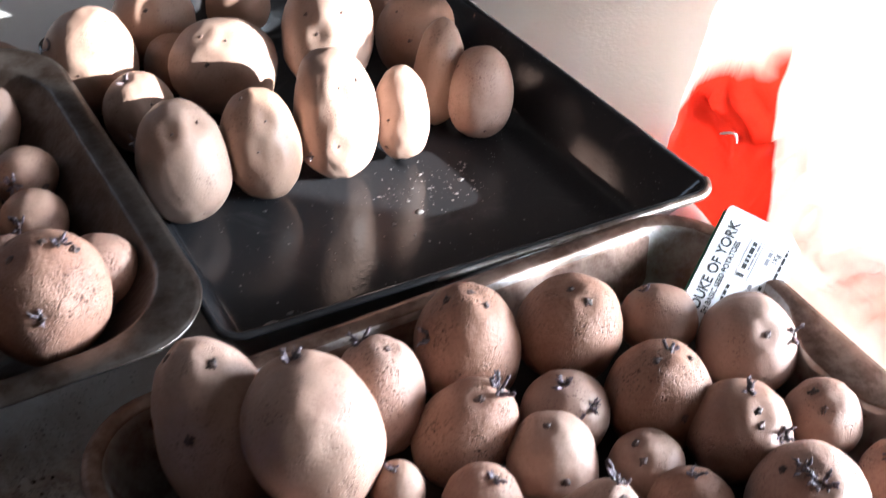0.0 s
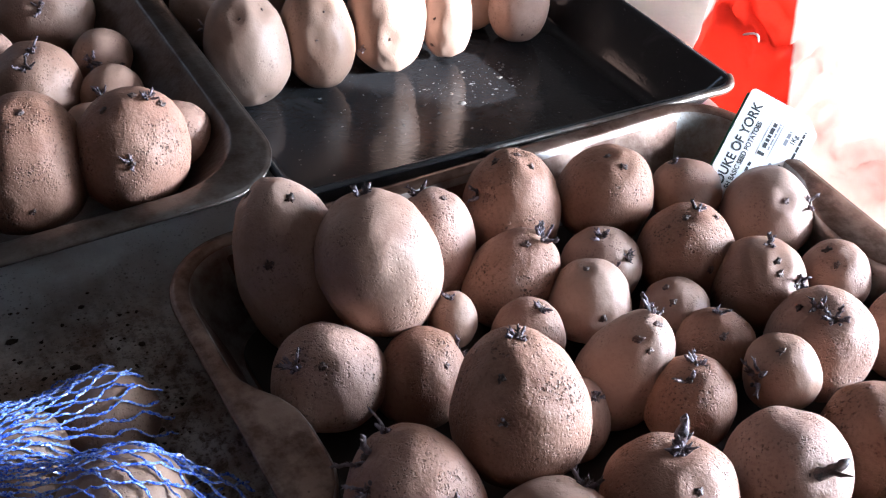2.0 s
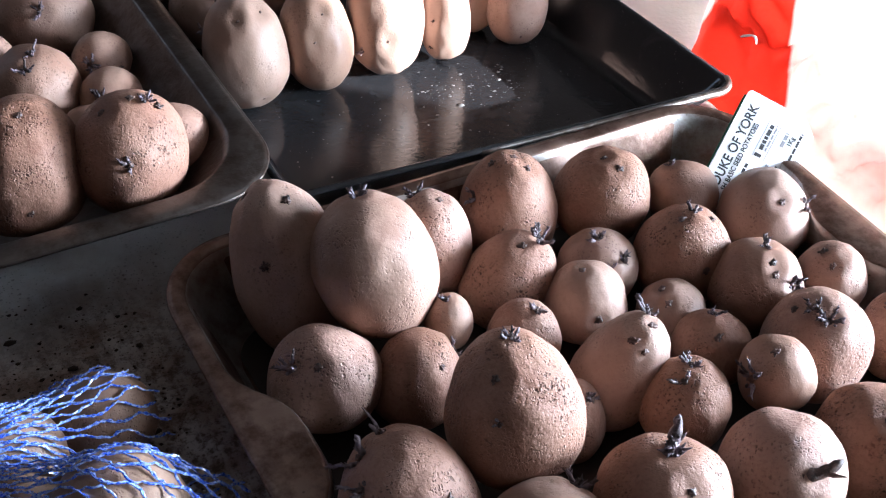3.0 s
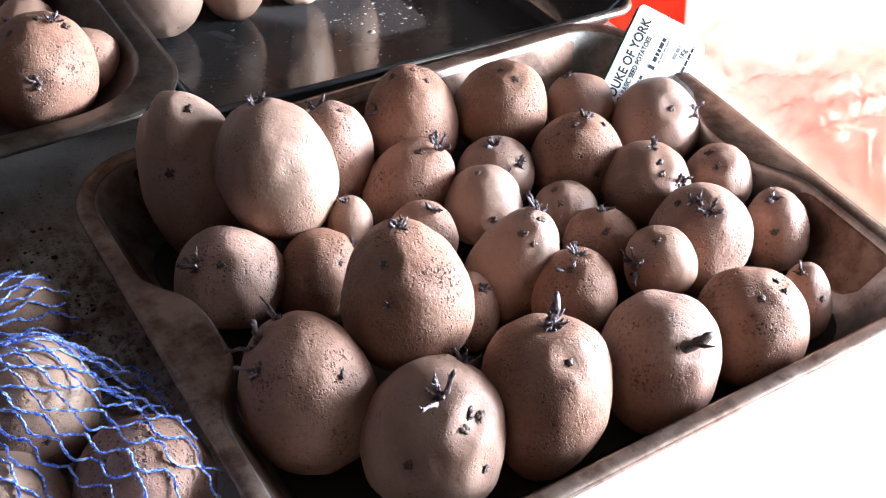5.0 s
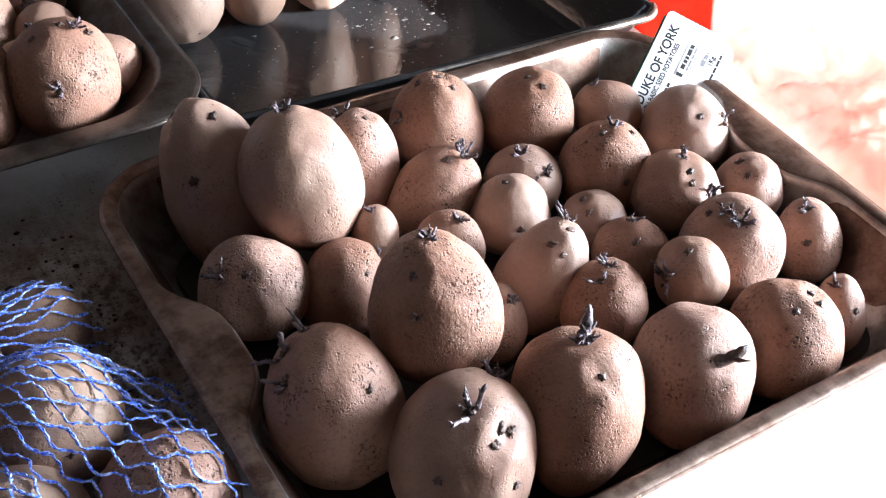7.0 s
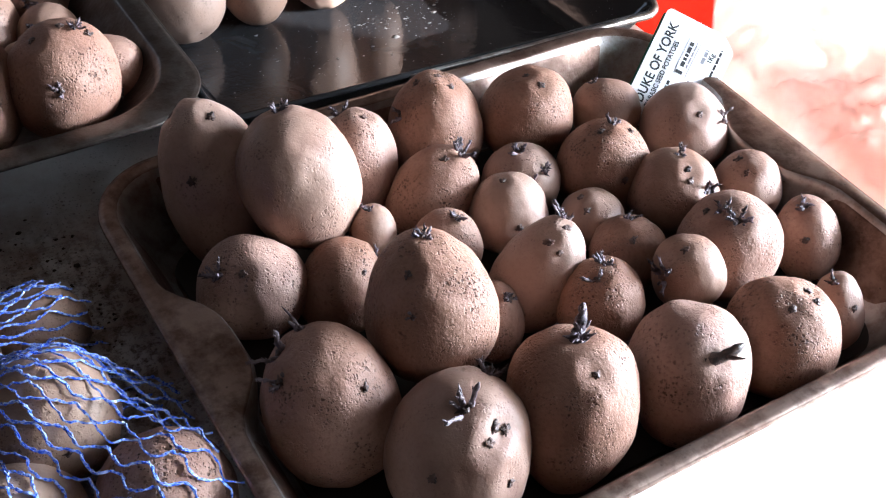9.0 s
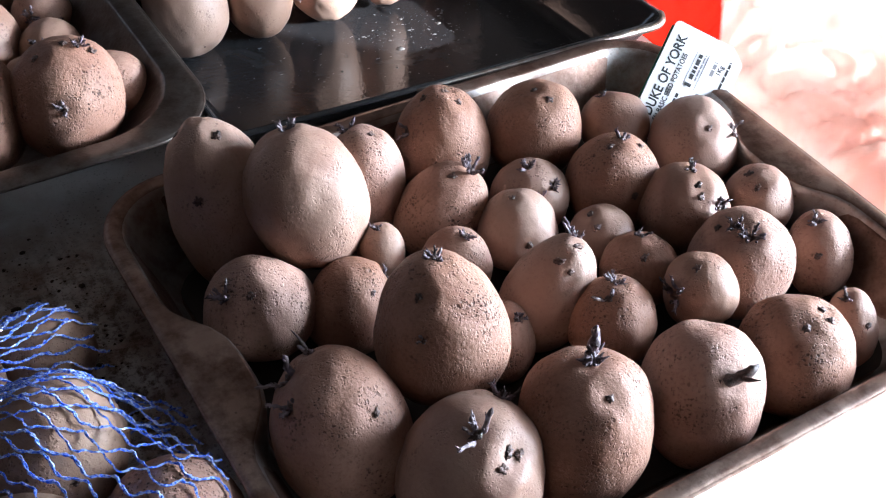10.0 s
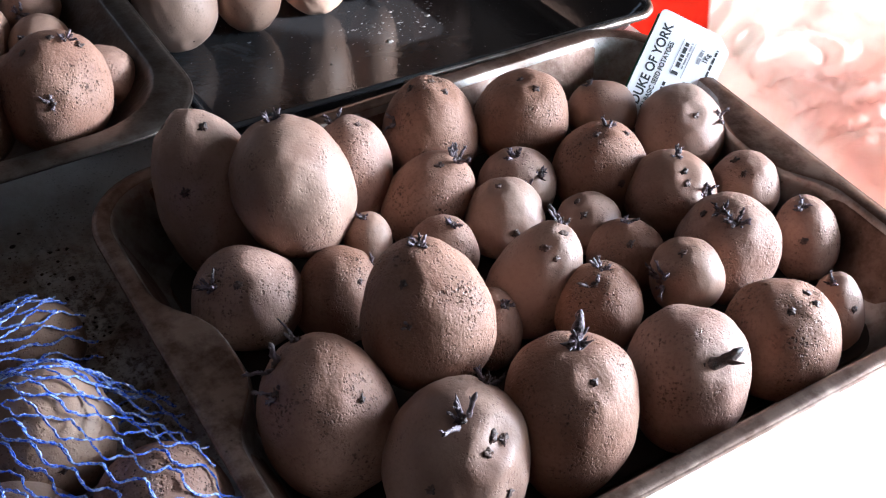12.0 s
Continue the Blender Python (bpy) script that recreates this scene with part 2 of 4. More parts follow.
def film_mat(name, red, salmon, pale):
    """Thin plastic sack: lets light through, shiny on the folds, with one solid red block; paler tones stand in for sun
    glare.
    """
    n = Nodes(name)
    xyz = n.add("ShaderNodeSeparateXYZ", Vector=n.coords)
    wander = n.maths("MULTIPLY", n.maths("SUBTRACT", n.noise(14, 2, 0.4), 0.5), 0.014)
    along = n.maths("ADD", n.maths("MULTIPLY", xyz.outputs["X"], 0.764), n.maths("MULTIPLY", xyz.outputs["Y"], -0.645))
    over = n.maths("ADD", n.maths("MULTIPLY", xyz.outputs["X"], 0.645), n.maths("MULTIPLY", xyz.outputs["Y"], 0.764))
    top = n.maths("ADD", over, n.maths("MULTIPLY", along, 0.6))
    block = n.maths("MAXIMUM", n.maths("DIVIDE", n.maths("ADD", along, wander), 0.1435), n.maths("DIVIDE", n.maths("ADD", top, wander), 0.638))
    off_block = n.ramp(block, (0.985, 0.0), (1.0, 1.0))
    # pale clouds hold sun glare in the colour, less at the near end
    glare_mix = n.mix(n.ramp(n.noise(8, 3, 0.5, warp=0.3), (0.52, 0.0), (0.70, 1.0)), pale, salmon)
    glare_mix = n.mix(n.ramp(n.noise(13, 3, 0.5, warp=0.4), (0.66, 0.0), (0.76, 0.6)), glare_mix, red)
    near_end = n.maths("MULTIPLY", n.ramp(n.maths("ADD", xyz.outputs["Y"], n.maths("MULTIPLY", wander, 5.0)), (0.19, 1.0), (0.29, 0.0)), n.ramp(n.noise(11, 4, 0.6, warp=0.4), (0.40, 0.48), (0.56, 0.03)))
    glare_mix = n.mix(near_end, glare_mix, (0.93, 0.25, 0.16))
    colour = n.mix(off_block, red, glare_mix)
    n.set(Base_Color=colour, Roughness=0.22, Specular_IOR_Level=0.3, Normal=n.bump(n.noise(70, 4, 0.6, warp=1.0), 0.0015))
    thin = n.add("ShaderNodeBsdfTranslucent", Color=colour)
    both = n.add("ShaderNodeMixShader", Fac=0.6)
    n.put(both.inputs[1], n.bsdf.outputs[0])
    n.put(both.inputs[2], thin.outputs[0])
    n.put(n.out.inputs["Surface"], both.outputs[0])
    return n.mat


sack_red = film_mat("sack_red", (0.72, 0.030, 0.012), (0.96, 0.60, 0.45), (0.98, 0.90, 0.82))


def net_mat():
    n = Nodes("net_blue")
    # pale flecks in the blue stand in for glints on the twisted strands
    c = n.mix(n.ramp(n.noise(700, 3), (0.40, 0.0), (0.62, 1.0)), (0.05, 0.15, 0.90), (0.50, 0.66, 1.0))
    return n.set(Base_Color=c, Roughness=0.22, Coat_Weight=1.0, Coat_Roughness=0.1)


net_blue = net_mat()


# ---- mesh helpers ----
def part(name, bm, material, parent=None, label="", smooth=True):
    """Links a bmesh as one mesh object, under a thing or a part."""
    me = bpy.data.meshes.new(name)
    bm.to_mesh(me)
    bm.free()
    return linked(name, me, material, parent, label, smooth)


def linked(name, me, material, parent=None, label="", smooth=True):
    me.materials.append(material)
    if smooth:
        me.polygons.foreach_set("use_smooth", [True] * len(me.polygons))
    ob = new(name, me)
    if parent:
        ob.parent = parent
    if label:
        tagged(ob, label)
    return ob


def box(bm, lo, hi, bevel=0.0):
    made = bmesh.ops.create_cube(bm, size=1)["verts"]
    lo, hi = Vector(lo), Vector(hi)
    for v in made:
        v.co = (lo + hi) / 2 + Vector([c * s for c, s in zip(v.co, hi - lo)])
    if bevel:
        edges = {e for v in made for e in v.link_edges}
        bmesh.ops.bevel(bm, geom=list(edges), offset=bevel, segments=3, profile=0.5, affect="EDGES")
    return bm


def tube(bm, points, radii, sides=6):
    """A tapered tube along points."""
    rings = []
    for i, (p, r) in enumerate(zip(points, radii)):
        ahead = (points[min(i + 1, len(points) - 1)] - points[max(i - 1, 0)]).normalized()
        a = ahead.orthogonal().normalized() if not rings else (side - ahead * side.dot(ahead)).normalized()
        side, b = a, ahead.cross(a)
        rings.append([bm.verts.new(p + (a * math.cos(t) + b * math.sin(t)) * r) for t in [2 * math.pi * k / sides for k in range(sides)]])
    for lo, hi in zip(rings, rings[1:]):
        for k in range(sides):
            bm.faces.new((lo[k], lo[(k + 1) % sides], hi[(k + 1) % sides], hi[k]))
    bm.faces.new(rings[0][::-1])
    bm.faces.new(rings[-1])


# ---- the table, and an unseen room added round it to shape the light ----
tabletop = part("table", box(bmesh.new(), (-1.0, -0.62, -0.03), (1.05, 1.15, 0.0), 0.004), paint_white)
tagged(tabletop, "white painted table with soil smears and crumbs", "table", kind="structure")

def wall_with_windows():
    """The window wall: a slab with a wide through opening."""
    bm = bmesh.new()
    lo, hi, deep = (-2.2, -0.75), (2.4, 1.75), 0.14
    cuts = [lo[0], *OPEN_S, hi[0]]
    for a, b in zip(cuts, cuts[1:]):
        if (a, b) == OPEN_S:
            box(bm, (a, -deep, lo[1]), (b, 0, WIN_Z[0]))
            box(bm, (a, -deep, WIN_Z[1]), (b, 0, hi[1]))
        else:
            box(bm, (a, -deep, lo[1]), (b, 0, hi[1]))
    return bm


room = ROOM.copy()
room.translation = OUT * WALL
wall = part("wall_south", wall_with_windows(), plaster, smooth=False)
wall.matrix_world = room
tagged(wall, "unseen plaster wall with one wide window", "wall", kind="structure")
for name, lo, hi in (("wall_west", (-2.3, -0.14, -0.75), (-2.2, 3.3, 1.75)), ("wall_east", (2.4, -0.14, -0.75), (2.5, 3.3, 1.75)),
                     ("ceiling", (-2.3, -0.14, 1.75), (2.5, 3.3, 1.85)), ("floor", (-2.3, -0.14, -0.85), (2.5, 3.3, -0.75))):
    slab = part(name, box(bmesh.new(), lo, hi), {"floor": boards, "ceiling": limewash}.get(name, plaster), smooth=False)
    slab.matrix_world = room
    tagged(slab, "unseen board floor" if name == "floor" else "unseen plaster " + name.split("_")[0], name.split("_")[0], kind="structure")
# unseen wall, opened only to let the added fill lamp through
north = bmesh.new()
for a, b, c, d in ((-2.2, BACK_S[0], -0.75, 1.75), (BACK_S[1], 2.4, -0.75, 1.75), (*BACK_S, -0.75, BACK_Z[0]), (*BACK_S, BACK_Z[1], 1.75)):
    box(north, (a, DEPTH, c), (b, DEPTH + 0.1, d))
north = part("wall_north", north, plaster, smooth=False)
north.matrix_world = room
tagged(north, "unseen plaster wall with an opening for the fill light", "wall", kind="structure")
# unseen panel, placed to keep the sun off the front tin
blind = part("sun_block_panel", box(bmesh.new(), (SUN_BLOCK_S[0], -0.035, SUN_BLOCK_Z), (SUN_BLOCK_S[1], -0.022, WIN_Z[1]), 0.002), plaster)
blind.matrix_world = room
tagged(blind, "unseen panel that blocks the sun from the front tin", "blind", kind="structure")
frame_bm = bmesh.new()
for a, b, c, d in ((OPEN_S[0], OPEN_S[0] + 0.03, *WIN_Z), (OPEN_S[1] - 0.03, OPEN_S[1], *WIN_Z), (OPEN_S[0] + 0.03, OPEN_S[1] - 0.03, WIN_Z[0], WIN_Z[0] + 0.04), (OPEN_S[0] + 0.03, OPEN_S[1] - 0.03, WIN_Z[1] - 0.04, WIN_Z[1])):
    box(frame_bm, (a, -0.09, c), (b, -0.04, d))
opening = part("window_1", frame_bm, card_white, smooth=False)
opening.matrix_world = room
tagged(opening, "open white window frame", "window", kind="structure")

# ---- roasting tins ----
def rounded(corners, radius, steps=10, straight=24):
    """A closed outline with rounded corners, as points and inward normals."""
    pts, n = [], len(corners)
    for i in range(n):
        p, a, b = Vector(corners[i]), Vector(corners[i - 1]), Vector(corners[(i + 1) % n])
        u, v = (a - p).normalized(), (b - p).normalized()
        half = u.angle(v) / 2
        reach, centre = radius / math.tan(half), p + (u + v).normalized() * radius / math.sin(half)
        s, e = p + u * reach - centre, p + v * reach - centre
        turn = s.angle(e)
        for k in range(steps + 1):
            t = k / steps
            pts.append(centre + (s * math.sin((1 - t) * turn) + e * math.sin(t * turn)) / math.sin(turn))
        nxt = Vector(corners[(i + 1) % n])
        w = (Vector(corners[(i + 2) % n]) - nxt).normalized()
        half2 = (p - nxt).normalized().angle(w) / 2
        end = nxt + (p - nxt).normalized() * (radius / math.tan(half2))
        last = pts[-1].copy()
        for k in range(1, straight):
            pts.append(last.lerp(end, k / straight))
    normals = []
    for i in range(len(pts)):
        d = pts[(i + 1) % len(pts)] - pts[i - 1]
        normals.append(Vector((-d.y, d.x)).normalized())
    return pts, normals


def shrunk(corners, d):
    """The outline of the corners, each side moved inwards by d."""
    n, out = len(corners), []
    for i in range(n):
        p, a, b = Vector(corners[i]), Vector(corners[i - 1]), Vector(corners[(i + 1) % n])
        u, v = (a - p).normalized(), (b - p).normalized()
        out.append(p + (u + v) * d / math.sin(u.angle(v)))
    return out


def shell(outline, rings):
    """Rings of (inset function or value, height) over one outline, joined, with the ends closed."""
    corners, radius = outline
    bm, loops = bmesh.new(), []
    for inset, z in rings:
        base, more, bend = (*inset, None)[:3] if isinstance(inset, tuple) else (inset, None, None)
        pts, normals = rounded(shrunk(corners, base), bend or max(radius - base, 0.006))
        loops.append([bm.verts.new((*(p + n * (more(p) if more else 0.0)), z)) for p, n in zip(pts, normals)])
    count = len(loops[0])
    for lo, hi in zip(loops, loops[1:]):
        for k in range(count):
            bm.faces.new((lo[k], lo[(k + 1) % count], hi[(k + 1) % count], hi[k]))
    bm.faces.new(loops[0][::-1])
    bm.faces.new(loops[-1])
    bmesh.ops.recalc_face_normals(bm, faces=bm.faces)
    return bm


def roasting_tin(name, size, height, grip, flange, inner, slope, body_mat, m, label):
    """A deep tin: flat flange, wider at the corners and at the thumb grips, sloping walls, flat floor, thin rolled edge."""
    w, l = size
    thing = new(name)
    thing.matrix_world = m
    corners, radius, h = [(0, 0), (w, 0), (w, l), (0, l)], 0.042, height

    def grip_at(p):
        t = (p.y - l * 0.525) / (l * 0.125)
        return 0.0185 * math.exp(-t ** 4) if grip and (p.x < 0.03 or p.x > w - 0.03) else 0.0

    bm = shell((corners, radius), [
        (0.034 + slope, 0.0), (0.031 + slope, 0.0006), (0.027 + slope, 0.004), (0.0115, h - 0.006), (0.0095, h - 0.0030), (0.0020, h - 0.0024),
        (0.0003, h - 0.0026), (0.0, h - 0.0012), (0.0008, h), (0.003, h + 0.0004),
        ((flange, grip_at, inner), h + 0.0002), ((flange + 0.0015, grip_at, inner), h - 0.0008), ((flange + 0.0033, grip_at, inner), h - 0.0045),
        ((flange + 0.012 + 0.5 * slope, lambda p: 0.35 * grip_at(p), inner), h * 0.40), ((flange + 0.0185 + slope, None, inner * 0.8), 0.0080),
        ((flange + 0.022 + slope, None, inner * 0.8), 0.0042), ((flange + 0.026 + slope, None, inner * 0.8), 0.0032)])
    body = part("body", bm, body_mat, thing)
    if grip:
        # the inner walls keep a cleaner, greyer coat than the baked flange
        body.data.materials.append(tin_inside)
        count = (len(body.data.polygons) - 2) // 16
        for f in body.data.polygons:
            if 11 * count <= f.index < 15 * count:
                f.material_index = 1
        # thin dark sheet puts the shade between the potatoes into the floor's colour
        part("floor_shade", shell((corners, radius), [(flange + 0.0235, 0.0042), (flange + 0.024, 0.0046), (flange + 0.027, 0.0046)]), shade_dark, thing, "dark sheet that paints the shade on the tin floor")
    edge = bmesh.new()
    ring = [Vector((*p, h - 0.0012)) for p in rounded(shrunk(corners, 0.0006), radius)[0]]
    tube(edge, ring + ring[:1], [0.00125] * (len(ring) + 1), 6)
    part("rolled_edge", edge, body_mat, thing)
    return tagged(thing, label, "roasting tin", "roasting tins")


TIN_L = 0.285
roasting_tin("roasting_tin", (0.360, TIN_L), 0.0455, True, 0.0072, 0.033, 0.0, tin_bronze, pose(0, 0, 0), "stained bronze-grey roasting tin full of sprouting potatoes")
roasting_tin("roasting_tin", (0.360, 0.285), 0.0525, False, 0.0135, 0.050, 0.032, tin_grey, Matrix.Translation((0.0885, 0.3012, 0)) @ pose(0, 0, 0, 0, 0, 0.5) @ Matrix.Translation((-0.360, 0, 0)), "dull grey roasting tin with larger potatoes")


def baking_tray():
    thing = new("baking_tray")
    corners, radius = [(0.084, 0.3005), (0.388, 0.2865), (0.360, 0.640), (0.083, 0.604)], 0.015
    h = 0.0415
    bm = shell((corners, radius), [
        (0.026, 0.0), (0.022, 0.001), (0.0045, h - 0.003), (0.0035, h - 0.0018), (0.0006, h - 0.002), (0.0, h - 0.001), (0.0006, h),
        (0.0038, h + 0.0003), (0.0056, h - 0.0012), (0.0205, 0.0075), (0.0235, 0.0042), (0.027, 0.0034)])
    part("body", bm, black_coating, thing)
    lip = bmesh.new()
    run = [Vector((*p, h - 0.0016)) for p in rounded(shrunk(corners, 0.0008), radius)[0] if p.y < 0.300 and p.x > 0.19]
    run.sort(key=lambda v: v.x)
    tube(lip, run, [0.0016 + 0.0012 * k / len(run) for k in range(len(run))], 8)
    part("worn_lip", lip, tin_edge, thing, "lip rubbed down to bare bright metal")
    return tagged(thing, "black non-stick baking tray with dusty residue and scuffed lip", "baking tray")


baking_tray()

# ---- potatoes ----
ico = bmesh.new()
bmesh.ops.create_icosphere(ico, subdivisions=5, radius=1.0)
UNIT = np.array([v.co[:] for v in ico.verts])
FACES = [tuple(v.index for v in f.verts) for f in ico.faces]
ico.free()
PLACE = {
    "main": ("in the bronze tin", "potatoes in the front tin"),
    "left": ("in the grey tin", "potatoes in the grey tin"),
    "black": ("on the black tray", "potatoes on the baking tray"),
    "net": ("inside blue netting", "potatoes in the net"),
}
SKIN = {"skin_russet": "rough russet potato", "skin_buff_lit": "speckled tan potato", "skin_smooth": "smooth pinkish potato", "skin_pale": "pale buff potato"}
SHOOT = {"s": "with purple sprouts", "b": "with a stout purple sprout", "h": "with a long dark sprout", "t": "with thin pale sprouts", "p": "with small pale sprouts", "d": "with dark buds"}


def bud(at, out, radius, rnd):
    """A crumpled little knot of bud scales in an eye."""
    bm = bmesh.new()
    made = bmesh.ops.create_icosphere(bm, subdivisions=3, radius=1.0)["verts"]
    shift = Vector((rnd.uniform(0, 50), rnd.uniform(0, 50), rnd.uniform(0, 50)))
    long = out.orthogonal().normalized()
    for v in made:
        d = v.co.normalized()
        r = 0.55 + 0.75 * noise.noise(d * 2.2 + shift) + 0.35 * noise.noise(d * 5.0 + shift)
        p = d * max(0.12, r)
        p = p - out * p.dot(out) * 0.45 + long * p.dot(long) * 0.3
        v.co = at + p * radius + out * 0.0002
    return bm


def shoot(bm, root, lean, bend, long, thick, rnd, scales):
    """One knobbly shoot with small scale leaves that stand off towards its tip."""
    a = lean.orthogonal().normalized()
    b = lean.cross(a)
    pts, radii = [], []
    for k in range(8):
        t = k / 7
        wag = (a * rnd.uniform(-1, 1) + b * rnd.uniform(-1, 1)) * thick * 0.35
        pts.append(root + (lean + bend * t) * long * t + wag)
        radii.append(thick * (1.25 - 0.45 * t) * rnd.uniform(0.75, 1.25) if k < 7 else thick * 0.3)
    tube(bm, pts, radii, 7)
    if long < 0.0022:
        return
    for q in range(scales):
        k = rnd.randint(2, 6)
        ang = rnd.uniform(0, 2 * math.pi)
        off = a * math.cos(ang) + b * math.sin(ang)
        tip = lean * rnd.uniform(0.3, 1.0) + off
        far = thick * rnd.uniform(1.4, 2.4)
        tube(bm, [pts[k], pts[k] + tip * far * 0.6, pts[k] + (tip + lean * 0.4) * far], [thick * 0.55, thick * 0.45, thick * 0.1], 5)


def spud(where, material, m, r, taper, marks, lean=0.0, swell=()):
    """One potato: an egg with lumps and dimples at its eyes, and a child for each sprout or bud.
    lean: degrees by which its long axis tips over; swell: (degrees round it, amount, width) of bulges and hollows."""
    tip = Matrix.Rotation(radians(lean), 4, "Y")
    back = tip.inverted().to_3x3()
    m = m @ tip
    marks = [(kind, *(back @ Vector((x, y, z))), size) for kind, x, y, z, size in marks]
    eyes = [(kind, x, y, z, size * (1.3 if kind in "sbp" else 1.15)) for kind, x, y, z, size in marks]
    n = UNIT.copy()
    seed = Vector((m[0][3] * 91, m[1][3] * 83, m[2][3] * 77))
    lump = np.array([0.046 * noise.noise(Vector(v) * 1.25 + seed) + 0.024 * noise.noise(Vector(v) * 3.1 + seed) + 0.006 * noise.noise(Vector(v) * 8 + seed) for v in n])

    def egg(v, lumps):
        f = 1.0 + lumps
        return np.stack([v[:, 0] * f * (1 - taper * v[:, 2]) * r[0], v[:, 1] * f * (1 - taper * v[:, 2]) * r[1], v[:, 2] * f * r[2]], 1)

    lump += 0.022 * (4 * n[:, 2] ** 2 * (1 - n[:, 2] ** 2) - 0.5)
    for turn, amount, wide in swell:
        d = np.array((math.cos(radians(turn - lean)), -0.25, math.sin(radians(turn - lean))))
        lump += amount * np.exp(-(1 - n @ (d / np.linalg.norm(d))) / wide)
    for kind, x, y, z, size in eyes:
        d = np.array((x, y, z))
        near = 1 - n @ (d / np.linalg.norm(d))
        wide = 0.012 * size
        lump -= (0.028 if kind == "d" else 0.020) * np.exp(-near / wide)
        lump -= 0.016 * np.exp(-near / 0.05)
        lump += 0.010 * np.exp(-((near - 0.05) / 0.03) ** 2)
    co = egg(n, lump)
    me = bpy.data.meshes.new("potato")
    me.from_pydata(co.tolist(), [], FACES)
    thing = linked("potato", me, material)
    thing.matrix_world = m
    rnd = random.Random(int(1e5 * (m[0][3] + 3 * m[1][3])))
    for kind, x, y, z, size in eyes:
        d = Vector((x, y, z)).normalized()
        k = int(np.argmax(n @ np.array(d)))
        at = Vector(co[k])
        out = Vector((d.x / r[0], d.y / r[1], d.z / r[2])).normalized()
        a = out.orthogonal().normalized()
        b = out.cross(a)
        up = (m.to_3x3().inverted() @ Vector((0, 0, 1)))
        bm = bmesh.new()
        count, reach, girth, spread = {"s": (7, 0.0042, 0.0008, 0.9), "b": (6, 0.0046, 0.0014, 1.0), "h": (1, 0.0125, 0.0017, 0.0), "t": (3, 0.0088, 0.0007, 0.5), "p": (4, 0.0044, 0.0008, 0.8), "d": (0, 0, 0, 0)}[kind]
        level = m.to_3x3().inverted()
        for i in range(count):
            ang = 2 * math.pi * (i + rnd.uniform(-0.9, 0.9)) / count
            side = a * math.cos(ang) + b * math.sin(ang)
            lean = out + side * spread * rnd.uniform(0.4, 1.4) + up * (0.35 if kind in "bt" else 0.15)
            long = reach * size * rnd.choice((0.3, 0.55, 0.8, 1.0, 1.3)) * rnd.uniform(0.85, 1.1)
            thick = girth * size ** 0.5 * rnd.uniform(0.7, 1.15)
            if kind == "h":
                lean, long, thick = out * 0.22 + level @ Vector((0.85, -0.42, 0.18)), 0.0098 * size, 0.0021 * size ** 0.5
            if kind == "b" and i == 0:
                lean, long, thick = out * 0.35 + up, 0.0082 * size, 0.0018 * size ** 0.5
            if kind == "p":
                lean = lean + level @ Vector((-0.7, 0.4, 0.1))
            root = at + side * 0.0016 * size * (0.0 if kind == "h" else rnd.uniform(0.2, 1.4)) - out * 0.0008 - (lean.normalized() * long * 0.35 if kind == "h" else side * 0.0)
            shoot(bm, root, lean.normalized(), (side + up * 0.5) * 0.3, long, thick, rnd, 2 if kind in "th" else 5)
        if kind == "d":
            bm.free()
            bm = bud(at, out, (0.0013 if where == "black" else 0.0023) * size ** 0.6, rnd)
        if kind in "ptsb":
            eye = bud(at, out, (0.0012 if where == "black" else 0.0022) * size ** 0.5, rnd)
            part("bud", eye, bud_dark, thing, "dark buds in an eye")
        stuff = {"s": shoot_purple, "b": shoot_purple, "h": bud_dark, "t": shoot_pale, "p": shoot_pale, "d": bud_dark}[kind]
        part("bud" if kind == "d" else "sprout", bm, stuff, thing, {"s": "short purple sprouts", "b": "stout purple sprout", "h": "long dark sprout", "t": "thin pale sprouts", "p": "small pale sprouts", "d": "dark buds in an eye"}[kind])
    kinds = [e[0] for e in eyes]
    best = next((k for k in "bhtspd" if k in kinds), "")
    words = " ".join(w for w in (SKIN[material.name], SHOOT.get(best, ""), PLACE[where][0]) if w)
    return tagged(thing, words, "potato", PLACE[where][1])


# potatoes: roasting tin in front
spud("main", skin_smooth, pose(0.0605, 0.2485, 0.0462, -21.2, -2.9, -18.4), (0.0271, 0.0271, 0.0462), 0.05, [("d", 0.13, -0.45, 0.88, 1.4), ("d", -0.39, -0.89, 0.22, 1.3), ("d", -0.57, 0.11, 0.81, 1)], -8)
spud("main", skin_smooth, pose(0.0906, 0.2170, 0.0616, -21.6, -8.6, -18.7), (0.0294, 0.0294, 0.0362), -0.04, [("s", -0.06, 0.13, 0.99, 0.8), ("d", -0.12, -0.38, -0.92, 1.2)], -9, [(-35, 0.03, 0.25)])
spud("main", skin_russet, pose(0.1363, 0.2412, 0.0381, -20.3, -1.2, -28.4), (0.0221, 0.0221, 0.0301), 0.06, [("s", -0.41, 0.17, 0.90, 0.9), ("d", 0.15, -0.31, 0.94, 1)])
spud("main", skin_russet, pose(0.1914, 0.2521, 0.0371, -18.5, -6.2, -29.4), (0.0267, 0.0267, 0.0313), 0.12, [("d", -0.37, -0.24, 0.90, 1), ("d", 0.14, -0.16, 0.98, 1), ("p", -0.75, -0.57, 0.35, 0.7), ("d", 0.41, -0.40, 0.82, 1)])
